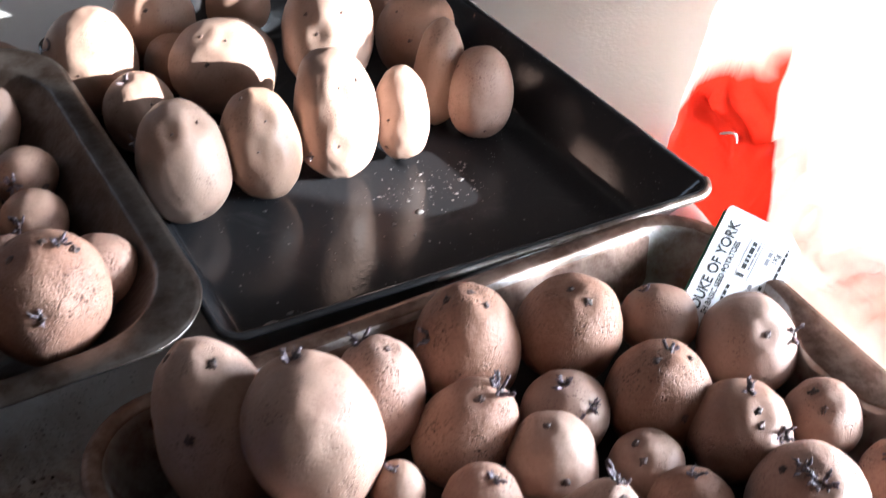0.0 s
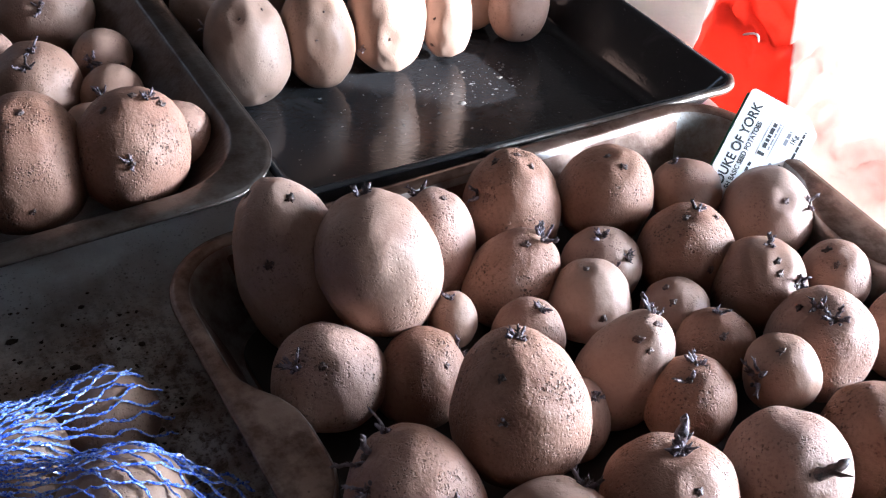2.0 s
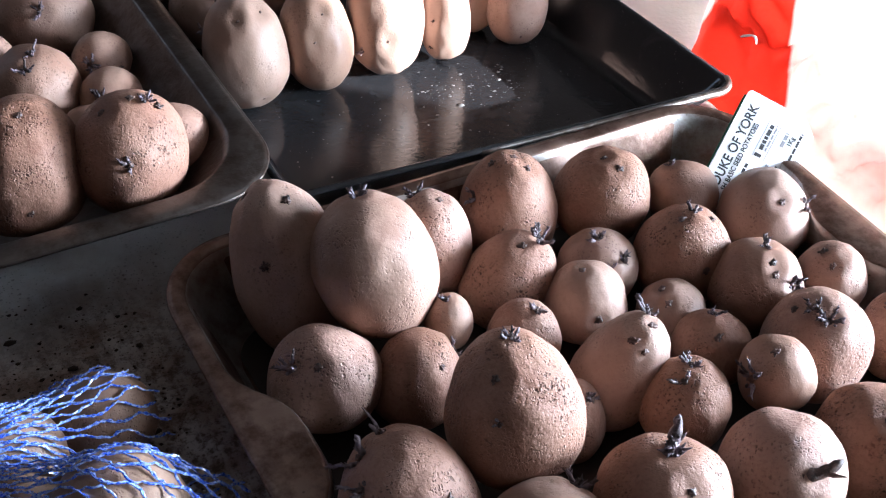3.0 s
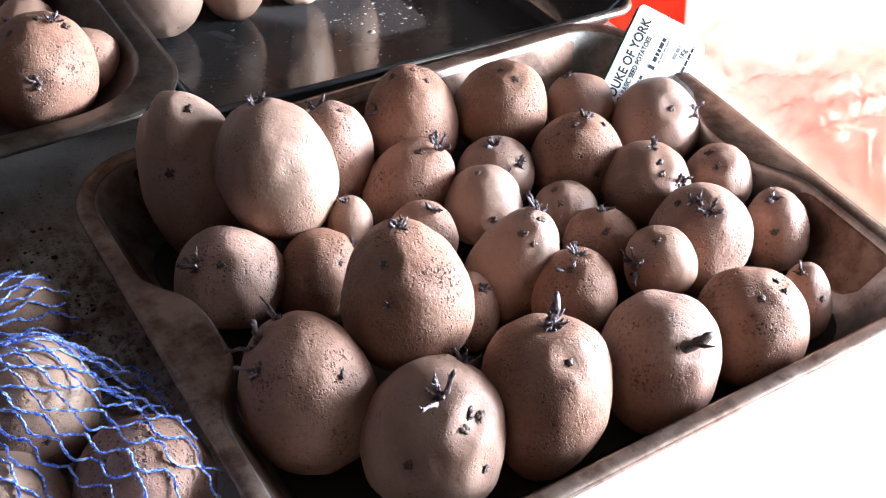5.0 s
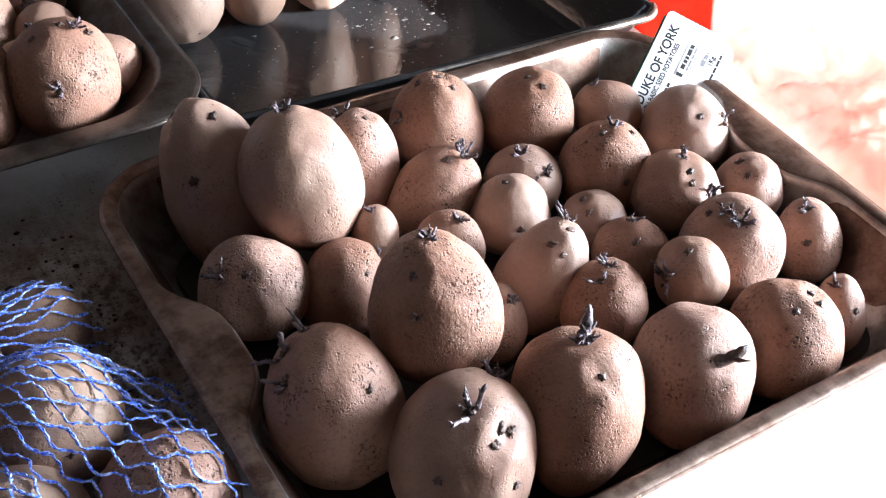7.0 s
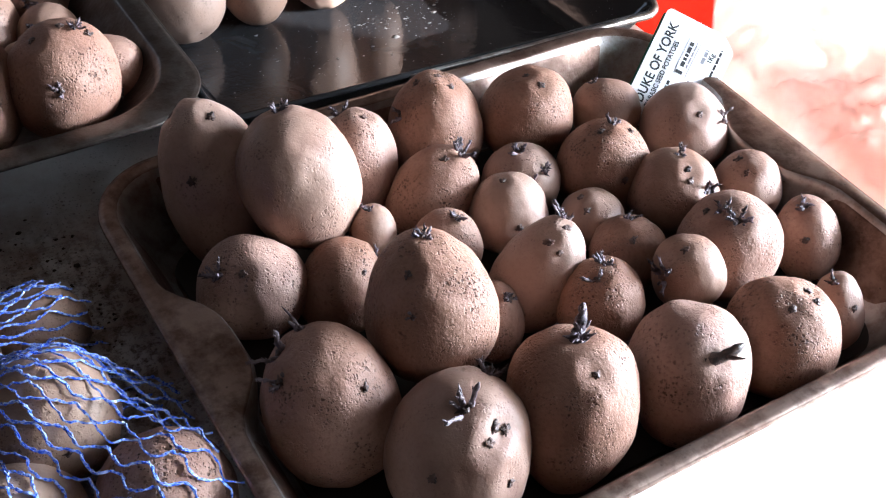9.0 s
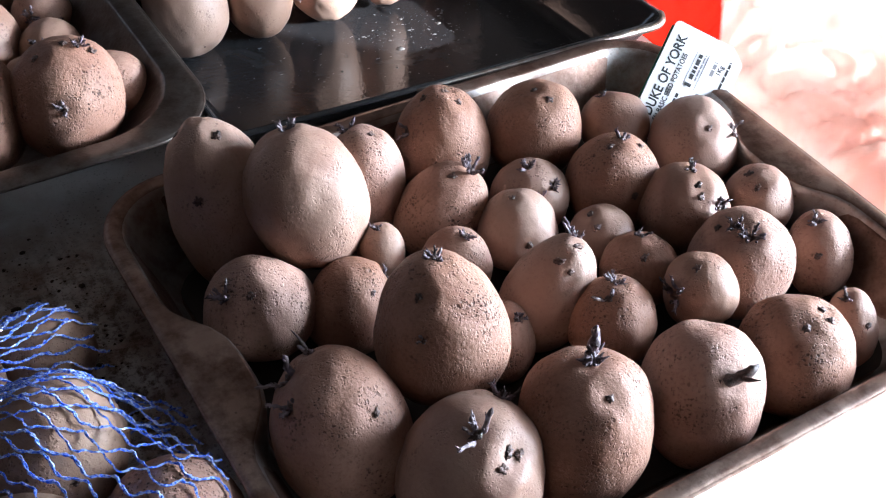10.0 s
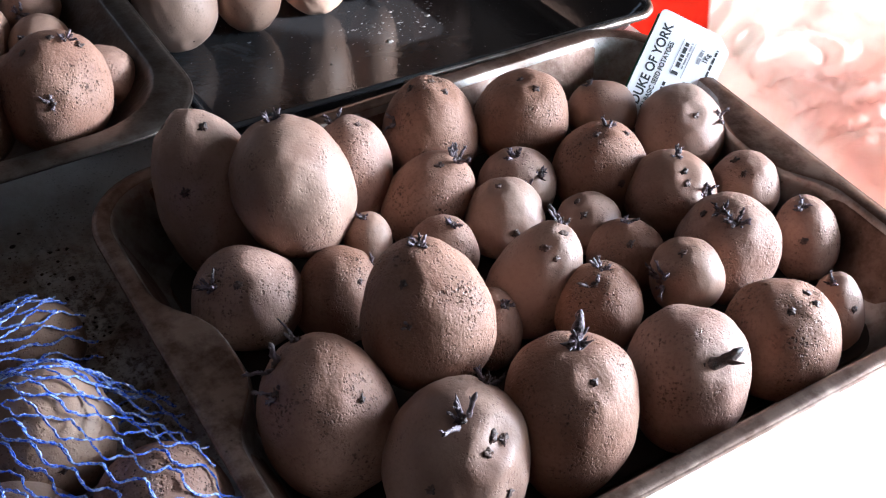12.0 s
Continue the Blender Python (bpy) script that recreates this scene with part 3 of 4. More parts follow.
spud("main", skin_russet, pose(0.2422, 0.2365, 0.0395, -17.8, 9.6, -46.1), (0.0269, 0.0269, 0.0276), 0.06, [("d", 0.11, -0.55, 0.83, 1.2), ("d", -0.31, -0.31, 0.90, 1)], 4, [(70, 0.05, 0.15), (128, -0.06, 0.2)])
spud("main", skin_smooth, pose(0.2902, 0.2237, 0.0348, -35.0, -9.3, -37.3), (0.0203, 0.0194, 0.0186), 0.06, [("s", -0.35, -0.35, 0.87, 0.5)])
spud("main", skin_smooth, pose(0.3196, 0.1891, 0.0360, -17.3, -11.8, -40.1), (0.0256, 0.0256, 0.0256), 0.12, [("d", 0.36, -0.75, 0.56, 1), ("p", 0.94, -0.17, 0.29, 1)])
spud("main", skin_russet, pose(0.2589, 0.1846, 0.0322, -19.7, -9.2, -37.2), (0.0265, 0.0265, 0.0272), 0.06, [("s", 0.26, -0.10, 0.96, 0.7), ("d", -0.06, -0.43, 0.90, 1), ("d", 0.56, -0.15, 0.82, 1), ("d", 0.46, -0.89, 0.04, 1)])
spud("main", skin_russet, pose(0.1652, 0.2096, 0.0299, -25.6, 22.8, -54.5), (0.0225, 0.0225, 0.0285), 0.06, [("s", 0.03, -0.13, 0.99, 1.2), ("d", -0.26, -0.52, 0.82, 1)])
spud("main", skin_smooth, pose(0.2138, 0.1984, 0.0295, -38.7, -6.6, -34.3), (0.0218, 0.0212, 0.0206), 0.06, [("s", -0.06, -0.67, 0.74, 0.8), ("s", 0.59, -0.75, 0.28, 0.8), ("s", 0.25, -0.97, -0.04, 0.7)])
spud("main", skin_smooth, pose(0.1926, 0.1782, 0.0302, -22.3, -6.2, -33.8), (0.0214, 0.0214, 0.0217), 0.09, [("d", -0.16, -0.39, 0.91, 1), ("d", 0.25, -0.97, -0.07, 1)])
spud("main", skin_smooth, pose(0.2781, 0.1477, 0.0336, -20.5, -11.4, -39.7), (0.0248, 0.0248, 0.0248), 0.06, [("s", 0.16, -0.17, 0.97, 0.7), ("d", 0.33, -0.58, 0.74, 1), ("s", 0.75, -0.62, 0.24, 1), ("d", 0.39, -0.75, 0.53, 1)])
spud("main", skin_smooth, pose(0.3214, 0.1360, 0.0319, -19.6, -13.7, -42.4), (0.0188, 0.0188, 0.0196), 0.06, [("d", -0.32, -0.35, 0.88, 1.2), ("d", -0.03, -0.79, 0.61, 1)])
spud("main", skin_smooth, pose(0.2298, 0.1554, 0.0285, -40.2, -8.9, -36.8), (0.0177, 0.0173, 0.0170), 0.06, [("d", -0.33, -0.63, 0.70, 1), ("d", -0.13, -0.96, 0.26, 1)])
spud("main", skin_smooth, pose(0.1792, 0.1317, 0.0330, -25.2, 9.0, -49.9), (0.0216, 0.0216, 0.0315), 0.2, [("s", -0.02, 0.18, 0.98, 1.2), ("d", -0.14, -0.74, 0.66, 1.2), ("d", 0.16, -0.39, 0.91, 1), ("d", 0.23, -0.81, 0.54, 0.7)], 8)
spud("main", skin_russet, pose(0.2307, 0.1257, 0.0295, -41.6, -10.0, -38.1), (0.0199, 0.0197, 0.0196), 0.06, [("s", 0.06, -0.43, 0.90, 0.7), ("d", 0.10, -0.95, 0.30, 1)])
spud("main", skin_russet, pose(0.2761, 0.1015, 0.0351, -21.3, 2.3, -54.6), (0.0269, 0.0269, 0.0285), 0.06, [("s", 0.02, -0.69, 0.73, 1.1), ("s", -0.37, -0.50, 0.78, 0.8), ("d", -0.65, -0.46, 0.61, 1)])
spud("main", skin_russet, pose(0.3255, 0.0924, 0.0262, -21.6, -15.4, -44.5), (0.0178, 0.0178, 0.0234), 0.06, [("s", -0.11, -0.42, 0.90, 1), ("d", -0.03, -0.97, 0.23, 1)])
spud("main", skin_smooth, pose(0.2376, 0.0908, 0.0426, -29.0, -26.2, -25.5), (0.0183, 0.0183, 0.0186), 0.06, [("s", -0.70, -0.64, 0.32, 1.2), ("d", 0.10, -0.60, 0.79, 1)])
spud("main", skin_russet, pose(0.1947, 0.1018, 0.0316, -26.1, 8.9, -54.5), (0.0213, 0.0213, 0.0232), 0.06, [("s", -0.27, -0.29, 0.92, 0.7), ("p", -0.28, -0.73, 0.63, 0.8)])
spud("main", skin_russet, pose(0.1481, 0.1689, 0.0333, -24.0, -4.1, -31.6), (0.0184, 0.0184, 0.0190), 0.06, [("s", 0.23, -0.33, 0.91, 0.7)])
spud("main", skin_russet, pose(0.1053, 0.1179, 0.0577, -27.1, -6.4, -28.1), (0.0302, 0.0302, 0.0349), 0.13, [("s", 0.05, -0.23, 0.97, 0.9), ("d", -0.29, -0.73, 0.62, 1), ("p", -0.21, -0.97, 0.13, 0.4)], -3, [(150, -0.035, 0.2), (10, 0.05, 0.14), (48, -0.03, 0.10)])
spud("main", skin_russet, pose(0.0508, 0.1880, 0.0314, -44.2, 2.2, -24.7), (0.0263, 0.0259, 0.0255), 0.04, [("s", -0.61, -0.75, 0.27, 1.1), ("d", -0.16, -0.95, 0.29, 1)], 0, [(22, 0.09, 0.12)])
spud("main", skin_russet, pose(0.0916, 0.1726, 0.0281, -26.4, 6.4, -34.9), (0.0218, 0.0218, 0.0243), 0.06, [("s", 0.68, 0.15, 0.72, 0.6), ("d", 0.44, -0.73, 0.52, 0.6)])
spud("main", skin_smooth, pose(0.1168, 0.1885, 0.0403, -23.5, -1.7, -28.9), (0.0120, 0.0120, 0.0138), 0.06, [("s", -0.28, -0.26, 0.92, 0.5)])
spud("main", skin_russet, pose(0.1470, 0.1222, 0.0226, -27.6, -5.7, -33.3), (0.0150, 0.0150, 0.0204), 0.06, [("s", 0.54, -0.51, 0.67, 0.8)])
spud("main", skin_russet, pose(0.0498, 0.1043, 0.0354, -33.2, -11.9, -13.5), (0.0295, 0.0295, 0.0369), 0.06, [("t", -0.07, 0.19, 0.98, 1.1), ("p", -0.52, -0.16, 0.84, 1.4), ("p", -0.60, -0.57, 0.57, 1.2), ("d", 0.54, -0.79, 0.28, 0.9)])
spud("main", skin_smooth, pose(0.0874, 0.0601, 0.0344, -33.4, 2.9, -41.4), (0.0314, 0.0314, 0.0336), 0.1, [("p", -0.05, -0.76, 0.65, 1.6), ("d", 0.44, -0.72, 0.52, 1.5), ("d", 0.60, -0.62, 0.50, 1.6), ("d", 0.42, -0.83, 0.36, 1.2), ("s", 0.21, 0.22, 0.95, 0.9), ("d", 0.75, -0.65, -0.11, 1), ("d", -0.30, -0.93, -0.21, 1)], 0, [(215, 0.03, 0.3), (40, 0.03, 0.12), (72, -0.02, 0.08)])
spud("main", skin_russet, pose(0.1399, 0.0525, 0.0368, -30.8, -4.9, -39.9), (0.0294, 0.0294, 0.0377), -0.11, [("b", 0.02, -0.30, 0.95, 1.3), ("d", 0.28, -0.72, 0.63, 0.9)], 0, [(52, 0.035, 0.1), (132, 0.03, 0.1), (90, -0.03, 0.06)])
spud("main", skin_russet, pose(0.2014, 0.0450, 0.0332, -28.1, -7.8, -44.7), (0.0293, 0.0293, 0.0343), -0.05, [("h", 0.37, -0.79, 0.49, 1.3)], 0, [(-35, -0.05, 0.25)])
spud("main", skin_russet, pose(0.2594, 0.0442, 0.0303, -25.0, -7.5, -50.6), (0.0282, 0.0282, 0.0300), 0.05, [("d", 0.35, -0.18, 0.92, 1.2), ("d", 0.11, -0.71, 0.69, 1), ("d", 0.49, -0.37, 0.79, 1)])
spud("main", skin_smooth, pose(0.3045, 0.0476, 0.0230, -24.5, -16.4, -45.6), (0.0127, 0.0127, 0.0206), 0.06, [("s", -0.19, -0.55, 0.81, 0.6), ("d", 0.65, -0.72, 0.24, 0.8)])
# potatoes: second roasting tin
spud("left", skin_russet, pose(0.0190, 0.3522, 0.0573, -19.0, 5.5, -18.7), (0.0293, 0.0293, 0.0327), 0.05, [("p", -0.04, -1.00, 0.07, 0.9), ("d", -0.05, -0.30, 0.95, 1.1), ("s", 0.22, -0.32, 0.92, 0.7), ("d", 0.48, -0.35, 0.80, 1.2), ("d", -0.50, -0.45, 0.72, 0.9)], 0, [(72, 0.05, 0.10), (115, 0.03, 0.1), (44, 0.045, 0.08)])
spud("left", skin_russet, pose(0.0508, 0.3788, 0.0377, -19.9, 16.5, -29.0), (0.0205, 0.0205, 0.0205), 0.05, [("p", 0.45, -0.85, -0.30, 0.9)])
spud("left", skin_russet, pose(-0.0316, 0.3679, 0.0526, -19.3, 8.6, -15.1), (0.0315, 0.0315, 0.0369), 0.06, [("d", -0.10, -0.50, 0.86, 1), ("d", 0.11, -0.88, -0.46, 0.9)])
spud("left", skin_smooth, pose(-0.0035, 0.4590, 0.0339, -15.9, 8.3, -15.5), (0.0267, 0.0267, 0.0283), 0.06, [("s", -0.19, -0.34, 0.92, 0.9), ("s", -0.25, -0.74, 0.62, 0.8)])
spud("left", skin_smooth, pose(0.0410, 0.4774, 0.0335, -32.6, 6.4, -17.7), (0.0181, 0.0178, 0.0174), 0.06, [("s", -0.35, -0.92, -0.17, 0.9), ("d", 0.57, -0.78, -0.24, 1)])
spud("left", skin_smooth, pose(0.0342, 0.4384, 0.0335, -34.3, 6.1, -18.0), (0.0184, 0.0179, 0.0173), 0.06, [("s", -0.39, -0.91, -0.13, 0.9)])
spud("left", skin_smooth, pose(0.0253, 0.5374, 0.0339, -30.5, 8.0, -15.9), (0.0309, 0.0293, 0.0278), 0.06, [("s", -0.15, -0.98, 0.16, 0.9)])
spud("left", skin_russet, pose(-0.0216, 0.4980, 0.0285, -14.9, 9.7, -13.9), (0.0177, 0.0177, 0.0233), 0.06, [])
spud("left", skin_smooth, pose(0.0551, 0.5989, 0.0265, -30.3, 6.9, -16.0), (0.0236, 0.0221, 0.0205), 0.06, [])
spud("left", skin_russet, pose(0.0157, 0.5975, 0.0300, -10.9, 9.1, -14.5), (0.0247, 0.0247, 0.0247), 0.06, [])
spud("left", skin_smooth, pose(0.0140, 0.4177, 0.0290, -25, 6, -18), (0.0150, 0.0145, 0.0145), 0.05, [("d", 0.30, -0.75, 0.55, 1.2)])
# potatoes: black baking tray
spud("black", skin_pale, pose(0.1092, 0.5695, 0.0380, -13.8, 0.2, -14.0), (0.0294, 0.0294, 0.0343), 0.06, [("t", -0.82, -0.36, 0.44, 0.6), ("d", -0.30, -0.95, -0.04, 0.6), ("d", 0.43, -0.40, 0.81, 0.6)])
spud("black", skin_pale, pose(0.1621, 0.6031, 0.0341, -12.5, 5.2, -20.4), (0.0286, 0.0286, 0.0303), 0.06, [("d", -0.19, -0.81, 0.55, 1.2)])
spud("black", skin_pale, pose(0.1211, 0.5156, 0.0289, -17.2, -10.9, -8.6), (0.0226, 0.0226, 0.0254), 0.06, [("p", -0.11, -0.21, 0.97, 0.8), ("d", 0.35, -0.86, 0.37, 0.5)])
spud("black", skin_pale, pose(0.1830, 0.5338, 0.0359, -32.5, 3.0, -22.9), (0.0346, 0.0329, 0.0313), 0.06, [("d", -0.43, -0.69, 0.58, 1), ("d", -0.30, -0.95, 0.03, 1.5), ("d", 0.04, -0.85, 0.53, 0.8)])
spud("black", skin_pale, pose(0.1220, 0.4486, 0.0377, -19.2, -6.9, -13.0), (0.0268, 0.0268, 0.0366), 0.06, [("d", 0.50, -0.54, 0.68, 0.8), ("d", -0.12, -0.76, 0.64, 0.7), ("p", -0.92, 0.05, 0.39, 0.8), ("d", 0.20, -0.54, -0.82, 0.6)])
spud("black", skin_pale, pose(0.1691, 0.4462, 0.0368, -18.7, -8.7, -16.5), (0.0236, 0.0236, 0.0342), 0.06, [("d", -0.23, -0.35, 0.91, 1), ("d", 0.25, -0.79, 0.56, 0.6), ("d", -0.13, -0.99, 0.08, 0.5)])
spud("black", skin_pale, pose(0.2488, 0.5176, 0.0553, -12.8, 3.1, -28.7), (0.0305, 0.0305, 0.0395), 0.06, [("d", -0.48, -0.78, 0.41, 1.2), ("d", -0.20, -0.96, 0.17, 1.3), ("d", 0.26, -0.83, 0.50, 0.8)])
spud("black", skin_pale, pose(0.2180, 0.4464, 0.0440, -16.9, -5.5, -23.5), (0.0258, 0.0258, 0.0414), 0.06, [("d", 0.58, -0.56, 0.59, 1.3), ("d", 0.01, -0.94, -0.33, 0.7), ("p", -0.62, -0.63, -0.47, 0.8), ("d", 0.15, -0.83, 0.53, 0.5)])
spud("black", skin_pale, pose(0.2611, 0.4403, 0.0352, -16.8, -5.2, -27.7), (0.0176, 0.0176, 0.0302), 0.06, [("d", -0.52, -0.85, -0.00, 0.8), ("d", -0.56, -0.54, -0.63, 1.2)])
spud("black", skin_pale, pose(0.3170, 0.5199, 0.0348, -13.0, 7.1, -36.1), (0.0271, 0.0271, 0.0309), 0.06, [("d", -0.14, -0.99, 0.04, 1.4), ("d", -0.59, -0.60, 0.54, 0.6)])
spud("black", skin_pale, pose(0.3034, 0.4658, 0.0385, -14.5, 0.2, -33.5), (0.0170, 0.0170, 0.0353), 0.06, [])
spud("black", skin_smooth, pose(0.3199, 0.4417, 0.0333, -15.3, -2.0, -34.6), (0.0216, 0.0216, 0.0304), 0.06, [("d", -0.74, -0.32, 0.59, 0.5), ("d", 0.18, -0.63, -0.75, 0.8)])
spud("black", skin_pale, pose(0.1610, 0.5675, 0.0239, -14.3, 4.6, -21.1), (0.0185, 0.0185, 0.0202), 0.06, [])
spud("black", skin_pale, pose(0.2261, 0.6176, 0.0291, -29.5, 2.6, -23.3), (0.0256, 0.0252, 0.0248), 0.06, [])
spud("black", skin_pale, pose(0.3187, 0.5770, 0.0232, -11.7, -2.0, -28.5), (0.0166, 0.0166, 0.0194), 0.06, [])
# potatoes: netting sack
spud("net", skin_buff_lit, pose(-0.0420, 0.2188, 0.0218, -45.1, 8.7, -17.5), (0.0237, 0.0217, 0.0197), 0.06, [])
spud("net", skin_buff_lit, pose(-0.0561, 0.1504, 0.0383, -31.3, 8.4, -17.9), (0.0288, 0.0288, 0.0296), 0.06, [("d", 0.28, -0.93, -0.23, 0.8)])
spud("net", skin_russet, pose(-0.0267, 0.0994, 0.0283, -53.4, 4.9, -21.8), (0.0287, 0.0279, 0.0272), 0.06, [])
spud("net", skin_buff_lit, pose(-0.0804, 0.1147, 0.0264, -53.7, 9.2, -17.0), (0.0270, 0.0258, 0.0245), 0.06, [])
spud("net", skin_buff_lit, pose(-0.0871, 0.2074, 0.0258, -46.5, 11.4, -14.4), (0.0261, 0.0254, 0.0248), 0.06, [])


# ---- netting over the sack of potatoes ----
def netting(thing):
    """Knotless mesh: twisted strands that meet in diamonds, drawn taut over the potatoes, ragged at the cut end."""
    balls = [(o, o.matrix_world.inverted()) for o in scene.objects if o.name.startswith("potato") and o["group"] == PLACE["net"][1]]

    def top(x, y):
        z = 0.002
        for o, inv in balls:
            hit, at, _, _ = o.ray_cast(inv @ Vector((x, y, 0.3)), inv.to_3x3() @ Vector((0, 0, -1)))
            if hit:
                z = max(z, (o.matrix_world @ at).z + 0.0012)
        return z

    rnd = random.Random(5)
    gather, first, step, wave = NET_GATHER, NET_FIRST, NET_STEP, 0.0185
    for k in range(NET_COUNT):
        flat, jog, short = [], rnd.uniform(-0.2, 0.2), rnd.uniform(0.0, 0.012)
        for i in range(3, 110):
            r = 0.0022 * i
            t = (r / wave + 0.5 * k) % 1.0
            zig = 0.36 * math.cos(2 * math.pi * t)
            ang = radians(first + step * (k + zig + jog * 0.5 + 0.25 * noise.noise(Vector((r * 30, k * 0.3, 4.0)))))
            x, y = gather[0] + r * math.cos(ang), gather[1] + r * math.sin(ang)
            if x > 0.006 - short - 0.45 * max(0.0, y - 0.165) or y < 0.0:
                break
            flat.append((x, y))
        if len(flat) < 6:
            continue
        base = [max(top(x, y), 0.036 * max(0.0, 1 - i / 20)) for i, (x, y) in enumerate(flat)]
        z = base[:]
        for _ in range(260):
            for i in range(1, len(z) - 1):
                z[i] = max(base[i], (z[i - 1] + z[i + 1]) / 2 - 0.00003)
            z[-1] = max(base[-1], z[-2] - 0.0012)
        bm = bmesh.new()
        strand(bm, [Vector((x, y, h)) for (x, y), h in zip(flat, z)], rnd)
        part("strand", bm, net_blue, thing, smooth=False)


def strand(bm, pts, rnd):
    """Two flat tapes twisted tightly round each other, with a few stray fibres."""
    fine = [p.lerp(q, k / 3) for p, q in zip(pts, pts[1:]) for k in range(3)] + [pts[-1]]
    for side in (0, 1):
        run, width, turn = [], [], math.pi * side + rnd.uniform(0, 6)
        for p in fine:
            turn += rnd.uniform(0.5, 0.9)
            run.append(p + Vector((math.cos(turn), math.sin(turn), 0.5 + 0.5 * math.sin(turn * 1.3))) * 0.00045)
            width.append(0.00047 * rnd.uniform(0.5, 1.35))
        tube(bm, run, width, 4)
    if len(fine) > 12:
        at = rnd.randint(3, len(fine) - 9)
        loose = [p + Vector((rnd.uniform(-1, 1), rnd.uniform(-1, 1), rnd.uniform(0, 1))) * 0.0006 for p in fine[at:at + 8]]
        tube(bm, loose, [0.00012] * len(loose), 3)


NET_GATHER, NET_FIRST, NET_STEP, NET_COUNT = (-0.112, 0.200), 46.0, -3.2, 61
bpy.context.view_layer.update()
net = new("netting")
netting(net)
tagged(net, "blue plastic netting sack drawn over loose potatoes on the table", "net sack")


# ---- seed merchant's tag ----
def merchant_tag():
    thing = new("plant_tag")
    u = Vector((0.587, 0.252, 0.770)).normalized()
    v = Vector((0.761, -0.529, -0.372))
    v = (v - u * v.dot(u)).normalized()
    n = u.cross(v)
    if n.y > 0:
        n = -n
    # local x runs along the lines of print, local y up across them, local z out of the printed face
    y = -v
    z = u.cross(y)
    m = Matrix((u, y, z)).transposed().to_4x4()
    m.translation = Vector((0.3404, 0.2374, 0.0783))
    thing.matrix_world = m
    w0, w1, h0, h1 = -0.066, 0.0025, -0.0455, 0.0035
    outline, _ = rounded([(w0, h0), (w1 - 0.007, h0), (w1, h0 + 0.010), (w1, h1), (w0, h1)], 0.003, 5, 2)
    bm = bmesh.new()
    top = [bm.verts.new((*p, 0.0)) for p in outline]
    low = [bm.verts.new((*p, -0.0007)) for p in outline]
    bm.faces.new(top)
    bm.faces.new(low[::-1])
    for k in range(len(top)):
        bm.faces.new((top[k - 1], low[k - 1], low[k], top[k]))
    part("card", bm, card_white, thing, smooth=False)
    part("backing", box(bmesh.new(), (w0 + 0.002, h0 + 0.012, -0.0014), (w1 - 0.004, h1 + 0.0010, -0.0008)), card_green, thing, "dark green back of the label", smooth=False)

    def words(text, x, y0, size, stretch=1.0):
        cu = bpy.data.curves.new("print", "FONT")
        cu.body, cu.size, cu.extrude, cu.offset = text, size, 0.00006, size * 0.022
        tmp = bpy.data.objects.new("print", cu)
        scene.collection.objects.link(tmp)
        me = bpy.data.meshes.new_from_object(tmp)
        bpy.data.objects.remove(tmp)
        ob = linked("print", me, ink, thing, "black printed words", False)
        ob.matrix_local = Matrix.Translation((x, y0, 0.00012)) @ Matrix.Diagonal((stretch, 1, 1, 1))

    dashes = random.Random(3)

    def bar(x0, x1, y0, h, material=ink):
        """A run of unreadable print: short bars with gaps."""
        while x0 < x1 - 0.0004:
            end = min(x1, x0 + dashes.uniform(0.0016, 0.0040)) if h > 0.0006 else x1
            bm = box(bmesh.new(), (x0, y0, 0.00004), (end, y0 + h * 0.8, 0.00016))
            part("printed_bar", bm, material, thing, smooth=False)
            x0 = end + 0.0007

    words("DUKE OF YORK", -0.0535, -0.0068, 0.0083, 0.83)
    words("SH BASIC SEED POTATOES", -0.0545, -0.0116, 0.0044, 0.80)
    words("1Kg", -0.0160, -0.0352, 0.0042, 0.9)
    bar(-0.0440, -0.0340, -0.0170, 0.0022)
    bar(-0.0290, -0.0270, -0.0215, 0.0055)
    bar(-0.0245, -0.0085, -0.0205, 0.0030)
    bar(-0.0245, -0.0085, -0.0228, 0.0012, ink_grey)
    bar(-0.0295, -0.0080, -0.0165, 0.0003, ink_grey)
    bar(-0.0295, -0.0080, -0.0243, 0.0003, ink_grey)
    bar(-0.0400, -0.0300, -0.0285, 0.0024, ink_grey)
    bar(-0.0180, -0.0095, -0.0310, 0.0026, ink_grey)
    bar(-0.0420, -0.0290, -0.0340, 0.0022)
    bar(-0.0400, -0.0060, -0.0390, 0.0018)
    return tagged(thing, "white plastic seed label with black print standing among the potatoes", "plant label")


merchant_tag()


# ---- red plastic sack beside the tins ----
def smooth(t):
    t = max(0.0, min(1.0, t))
    return t * t * (3 - 2 * t)


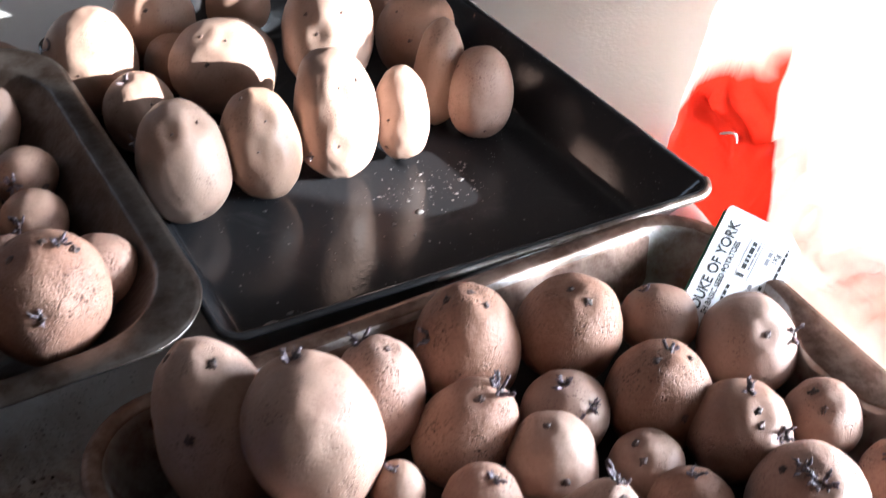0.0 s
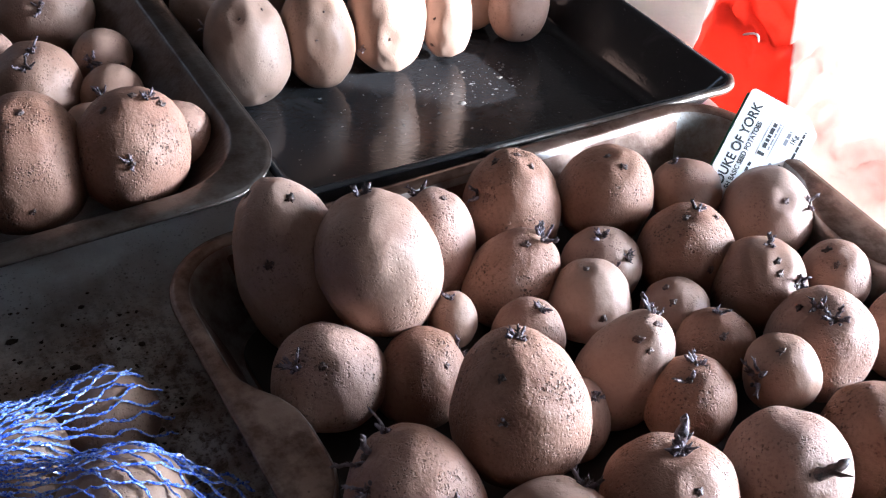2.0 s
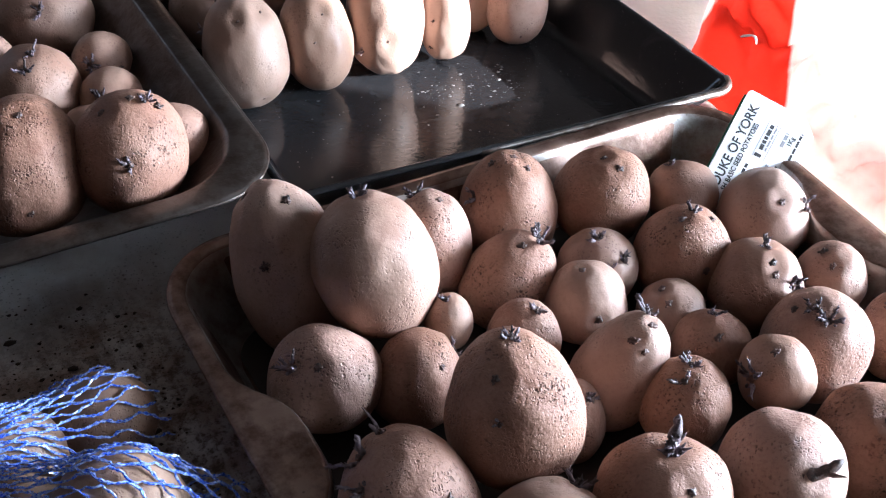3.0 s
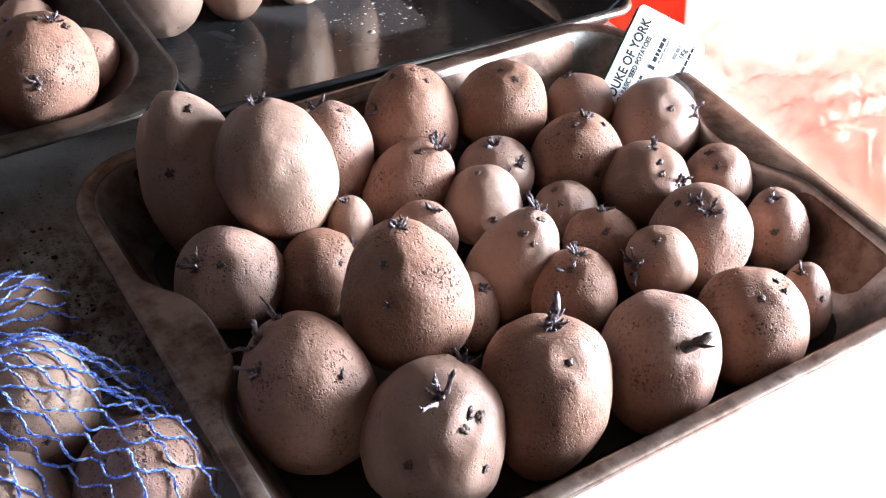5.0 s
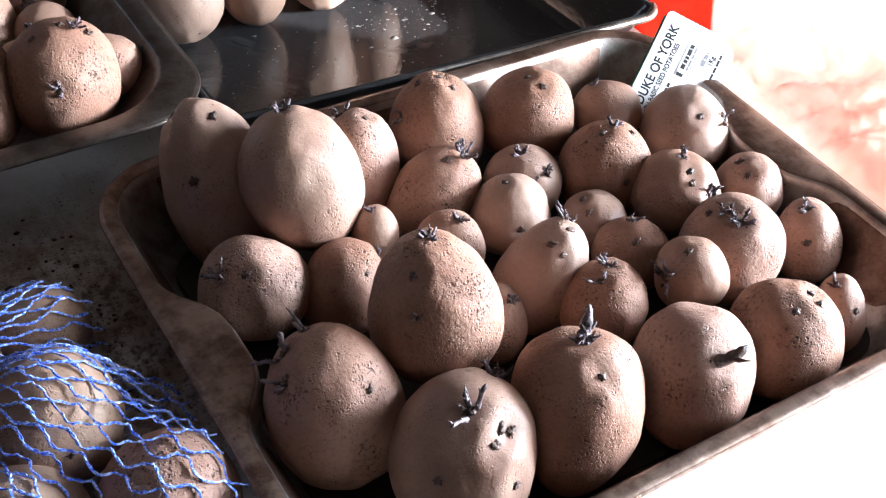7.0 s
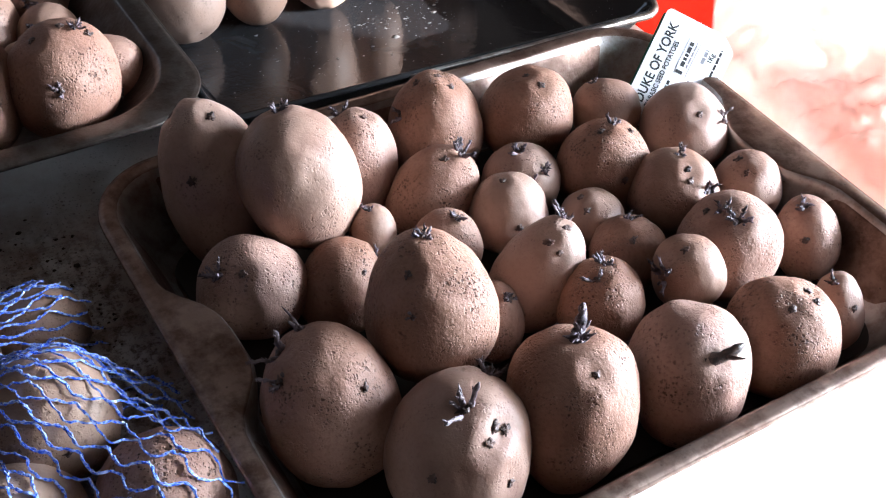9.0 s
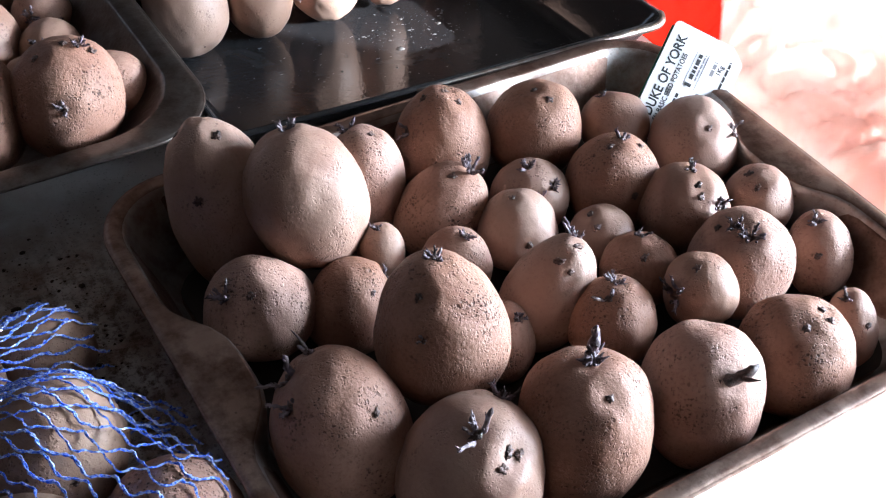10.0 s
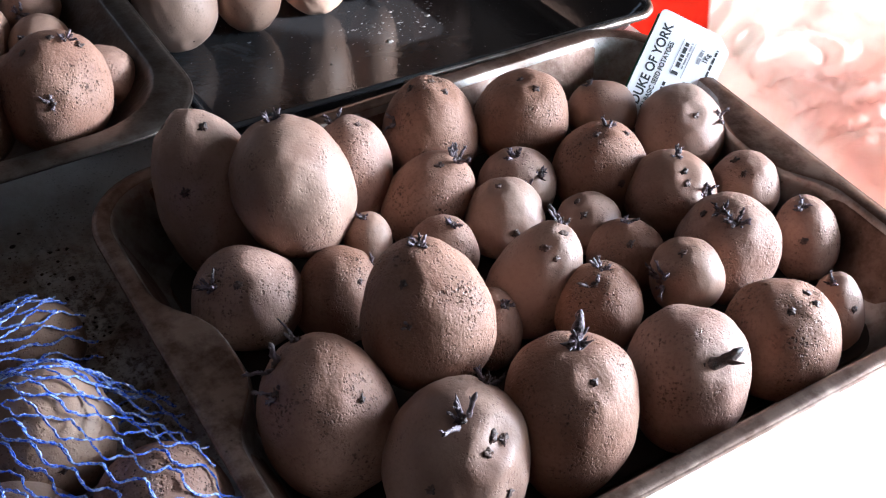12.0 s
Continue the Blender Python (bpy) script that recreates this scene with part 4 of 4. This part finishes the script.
def sack():
    nx, ny = 190, 260
    x1, y0, y1 = 0.95, -0.12, 0.78
    rows = []
    bm = bmesh.new()
    for j in range(ny + 1):
        row = []
        y = y0 + (y1 - y0) * j / ny
        for i in range(nx + 1):
            s = i / nx
            edge = 0.012 * noise.noise(Vector((y * 14, 3.1, 0))) + 0.006 * noise.noise(Vector((y * 45, 7.7, 0)))
            left = 0.396 + 0.006 * math.exp(-((y - 0.31) / 0.06) ** 2) + 1.3 * max(0.0, y - 0.350) + edge * 0.4
            x = left + (x1 - left) * s ** 1.6
            d = x - left
            bearing = x * ACROSS.x + y * ACROSS.y
            heap = smooth((bearing - 0.490) / 0.05) * smooth((x - 0.435) / 0.06)
            low = min(0.052, 0.028 + 0.22 * (x - 0.396))
            high = low + (0.056 - low) * smooth((bearing - 0.482) / 0.02) + 0.100 * heap + 0.006 * noise.noise(Vector((x * 6, y * 6, 1.0)))
            rise = 1 - math.exp(-d / 0.008)
            p = Vector((x, y, 0)) * 16
            q = p + Vector((noise.noise(p * 0.7), noise.noise(p * 0.7 + Vector((9, 0, 0))), 0)) * 1.6
            ridge = abs(noise.noise(q)) * 0.018 + abs(noise.noise(q * 2.4 + Vector((5, 1, 2)))) * 0.013 + abs(noise.noise(q * 5.6)) ** 0.9 * 0.006
            ends = min(1.0, (y - y0) / 0.06, (y1 - y) / 0.06, (x1 - x) / 0.06)
            z = max(0.0015, (high - ridge) * rise * max(0.0, ends) ** 0.5)
            if i == 0:
                z = 0.0012
            row.append(bm.verts.new((x + 0.004 * noise.noise(Vector((x * 30, y * 30, z * 60))), y, z)))
        rows.append(row)
    for lo, hi in zip(rows, rows[1:]):
        for i in range(nx):
            bm.faces.new((lo[i], lo[i + 1], hi[i + 1], hi[i]))
    return bm


bag = new("plastic_sack")
part("film", sack(), sack_red, bag)
# small white curl stands in for a bright glint on the tie
tie = bmesh.new()
tube(tie, [Vector((0.4035 + 0.0035 * math.sin(3.2 * t), 0.313 - 0.014 * t, 0.0585 + 0.004 * math.sin(2.4 * t))) for t in [k / 8 for k in range(9)]], [0.0005, 0.0008, 0.0009, 0.0007, 0.0006, 0.0008, 0.0009, 0.0007, 0.0004], 6)
part("tie_glint", tie, card_white, bag, "white curl painted in for the glint on a plastic tie")
tagged(bag, "crumpled red plastic sack with sun glare painted as pale patches", "plastic sack")


# ---- crumbs of soil on the table ----
def crumbs():
    bm = bmesh.new()
    rnd = random.Random(11)
    for k in range(730):
        x, y = rnd.gauss(-0.05, 0.04), rnd.gauss(0.24, 0.045)
        if k <= 700 and (x > -0.004 or y > 0.33):
            continue
        r = 0.00036 * math.exp(rnd.gauss(0, 0.7))
        if k > 700:
            x, y = rnd.uniform(0.16, 0.42), rnd.uniform(-0.07, -0.004)
        made = bmesh.ops.create_icosphere(bm, subdivisions=1, radius=r)["verts"]
        for v in made:
            v.co = Vector((v.co.x * rnd.uniform(0.6, 2.0), v.co.y * rnd.uniform(0.7, 1.4), v.co.z * 0.5)) + Vector((x, y, r * 0.4))
    return bm


tagged(part("soil_crumbs", crumbs(), soil), "dark crumbs of dry soil scattered on the table", "soil", kind="stuff")


def residue():
    """Flakes of dry white dust on the floor of the black tray."""
    bm = bmesh.new()
    rnd = random.Random(23)
    for _ in range(260):
        x, y = (rnd.uniform(0.22, 0.295), rnd.gauss(0.400, 0.016)) if rnd.random() < 0.6 else (rnd.gauss(0.17, 0.035), rnd.gauss(0.375, 0.03))
        if not (0.12 < x < 0.33 and 0.335 < y < 0.43):
            continue
        r = 0.00022 * math.exp(rnd.gauss(0, 0.8))
        made = bmesh.ops.create_icosphere(bm, subdivisions=1, radius=r)["verts"]
        for v in made:
            v.co = Vector((v.co.x * rnd.uniform(0.7, 2.4), v.co.y * rnd.uniform(0.6, 1.5), v.co.z * 0.12)) + Vector((x, y, 0.0035))
    return bm


dust = plain("dust", (0.22, 0.21, 0.205), 0.9, 300, 0.3)
tagged(part("residue_flakes", residue(), dust), "pale flakes of dry residue on the black tray", "residue", kind="stuff")
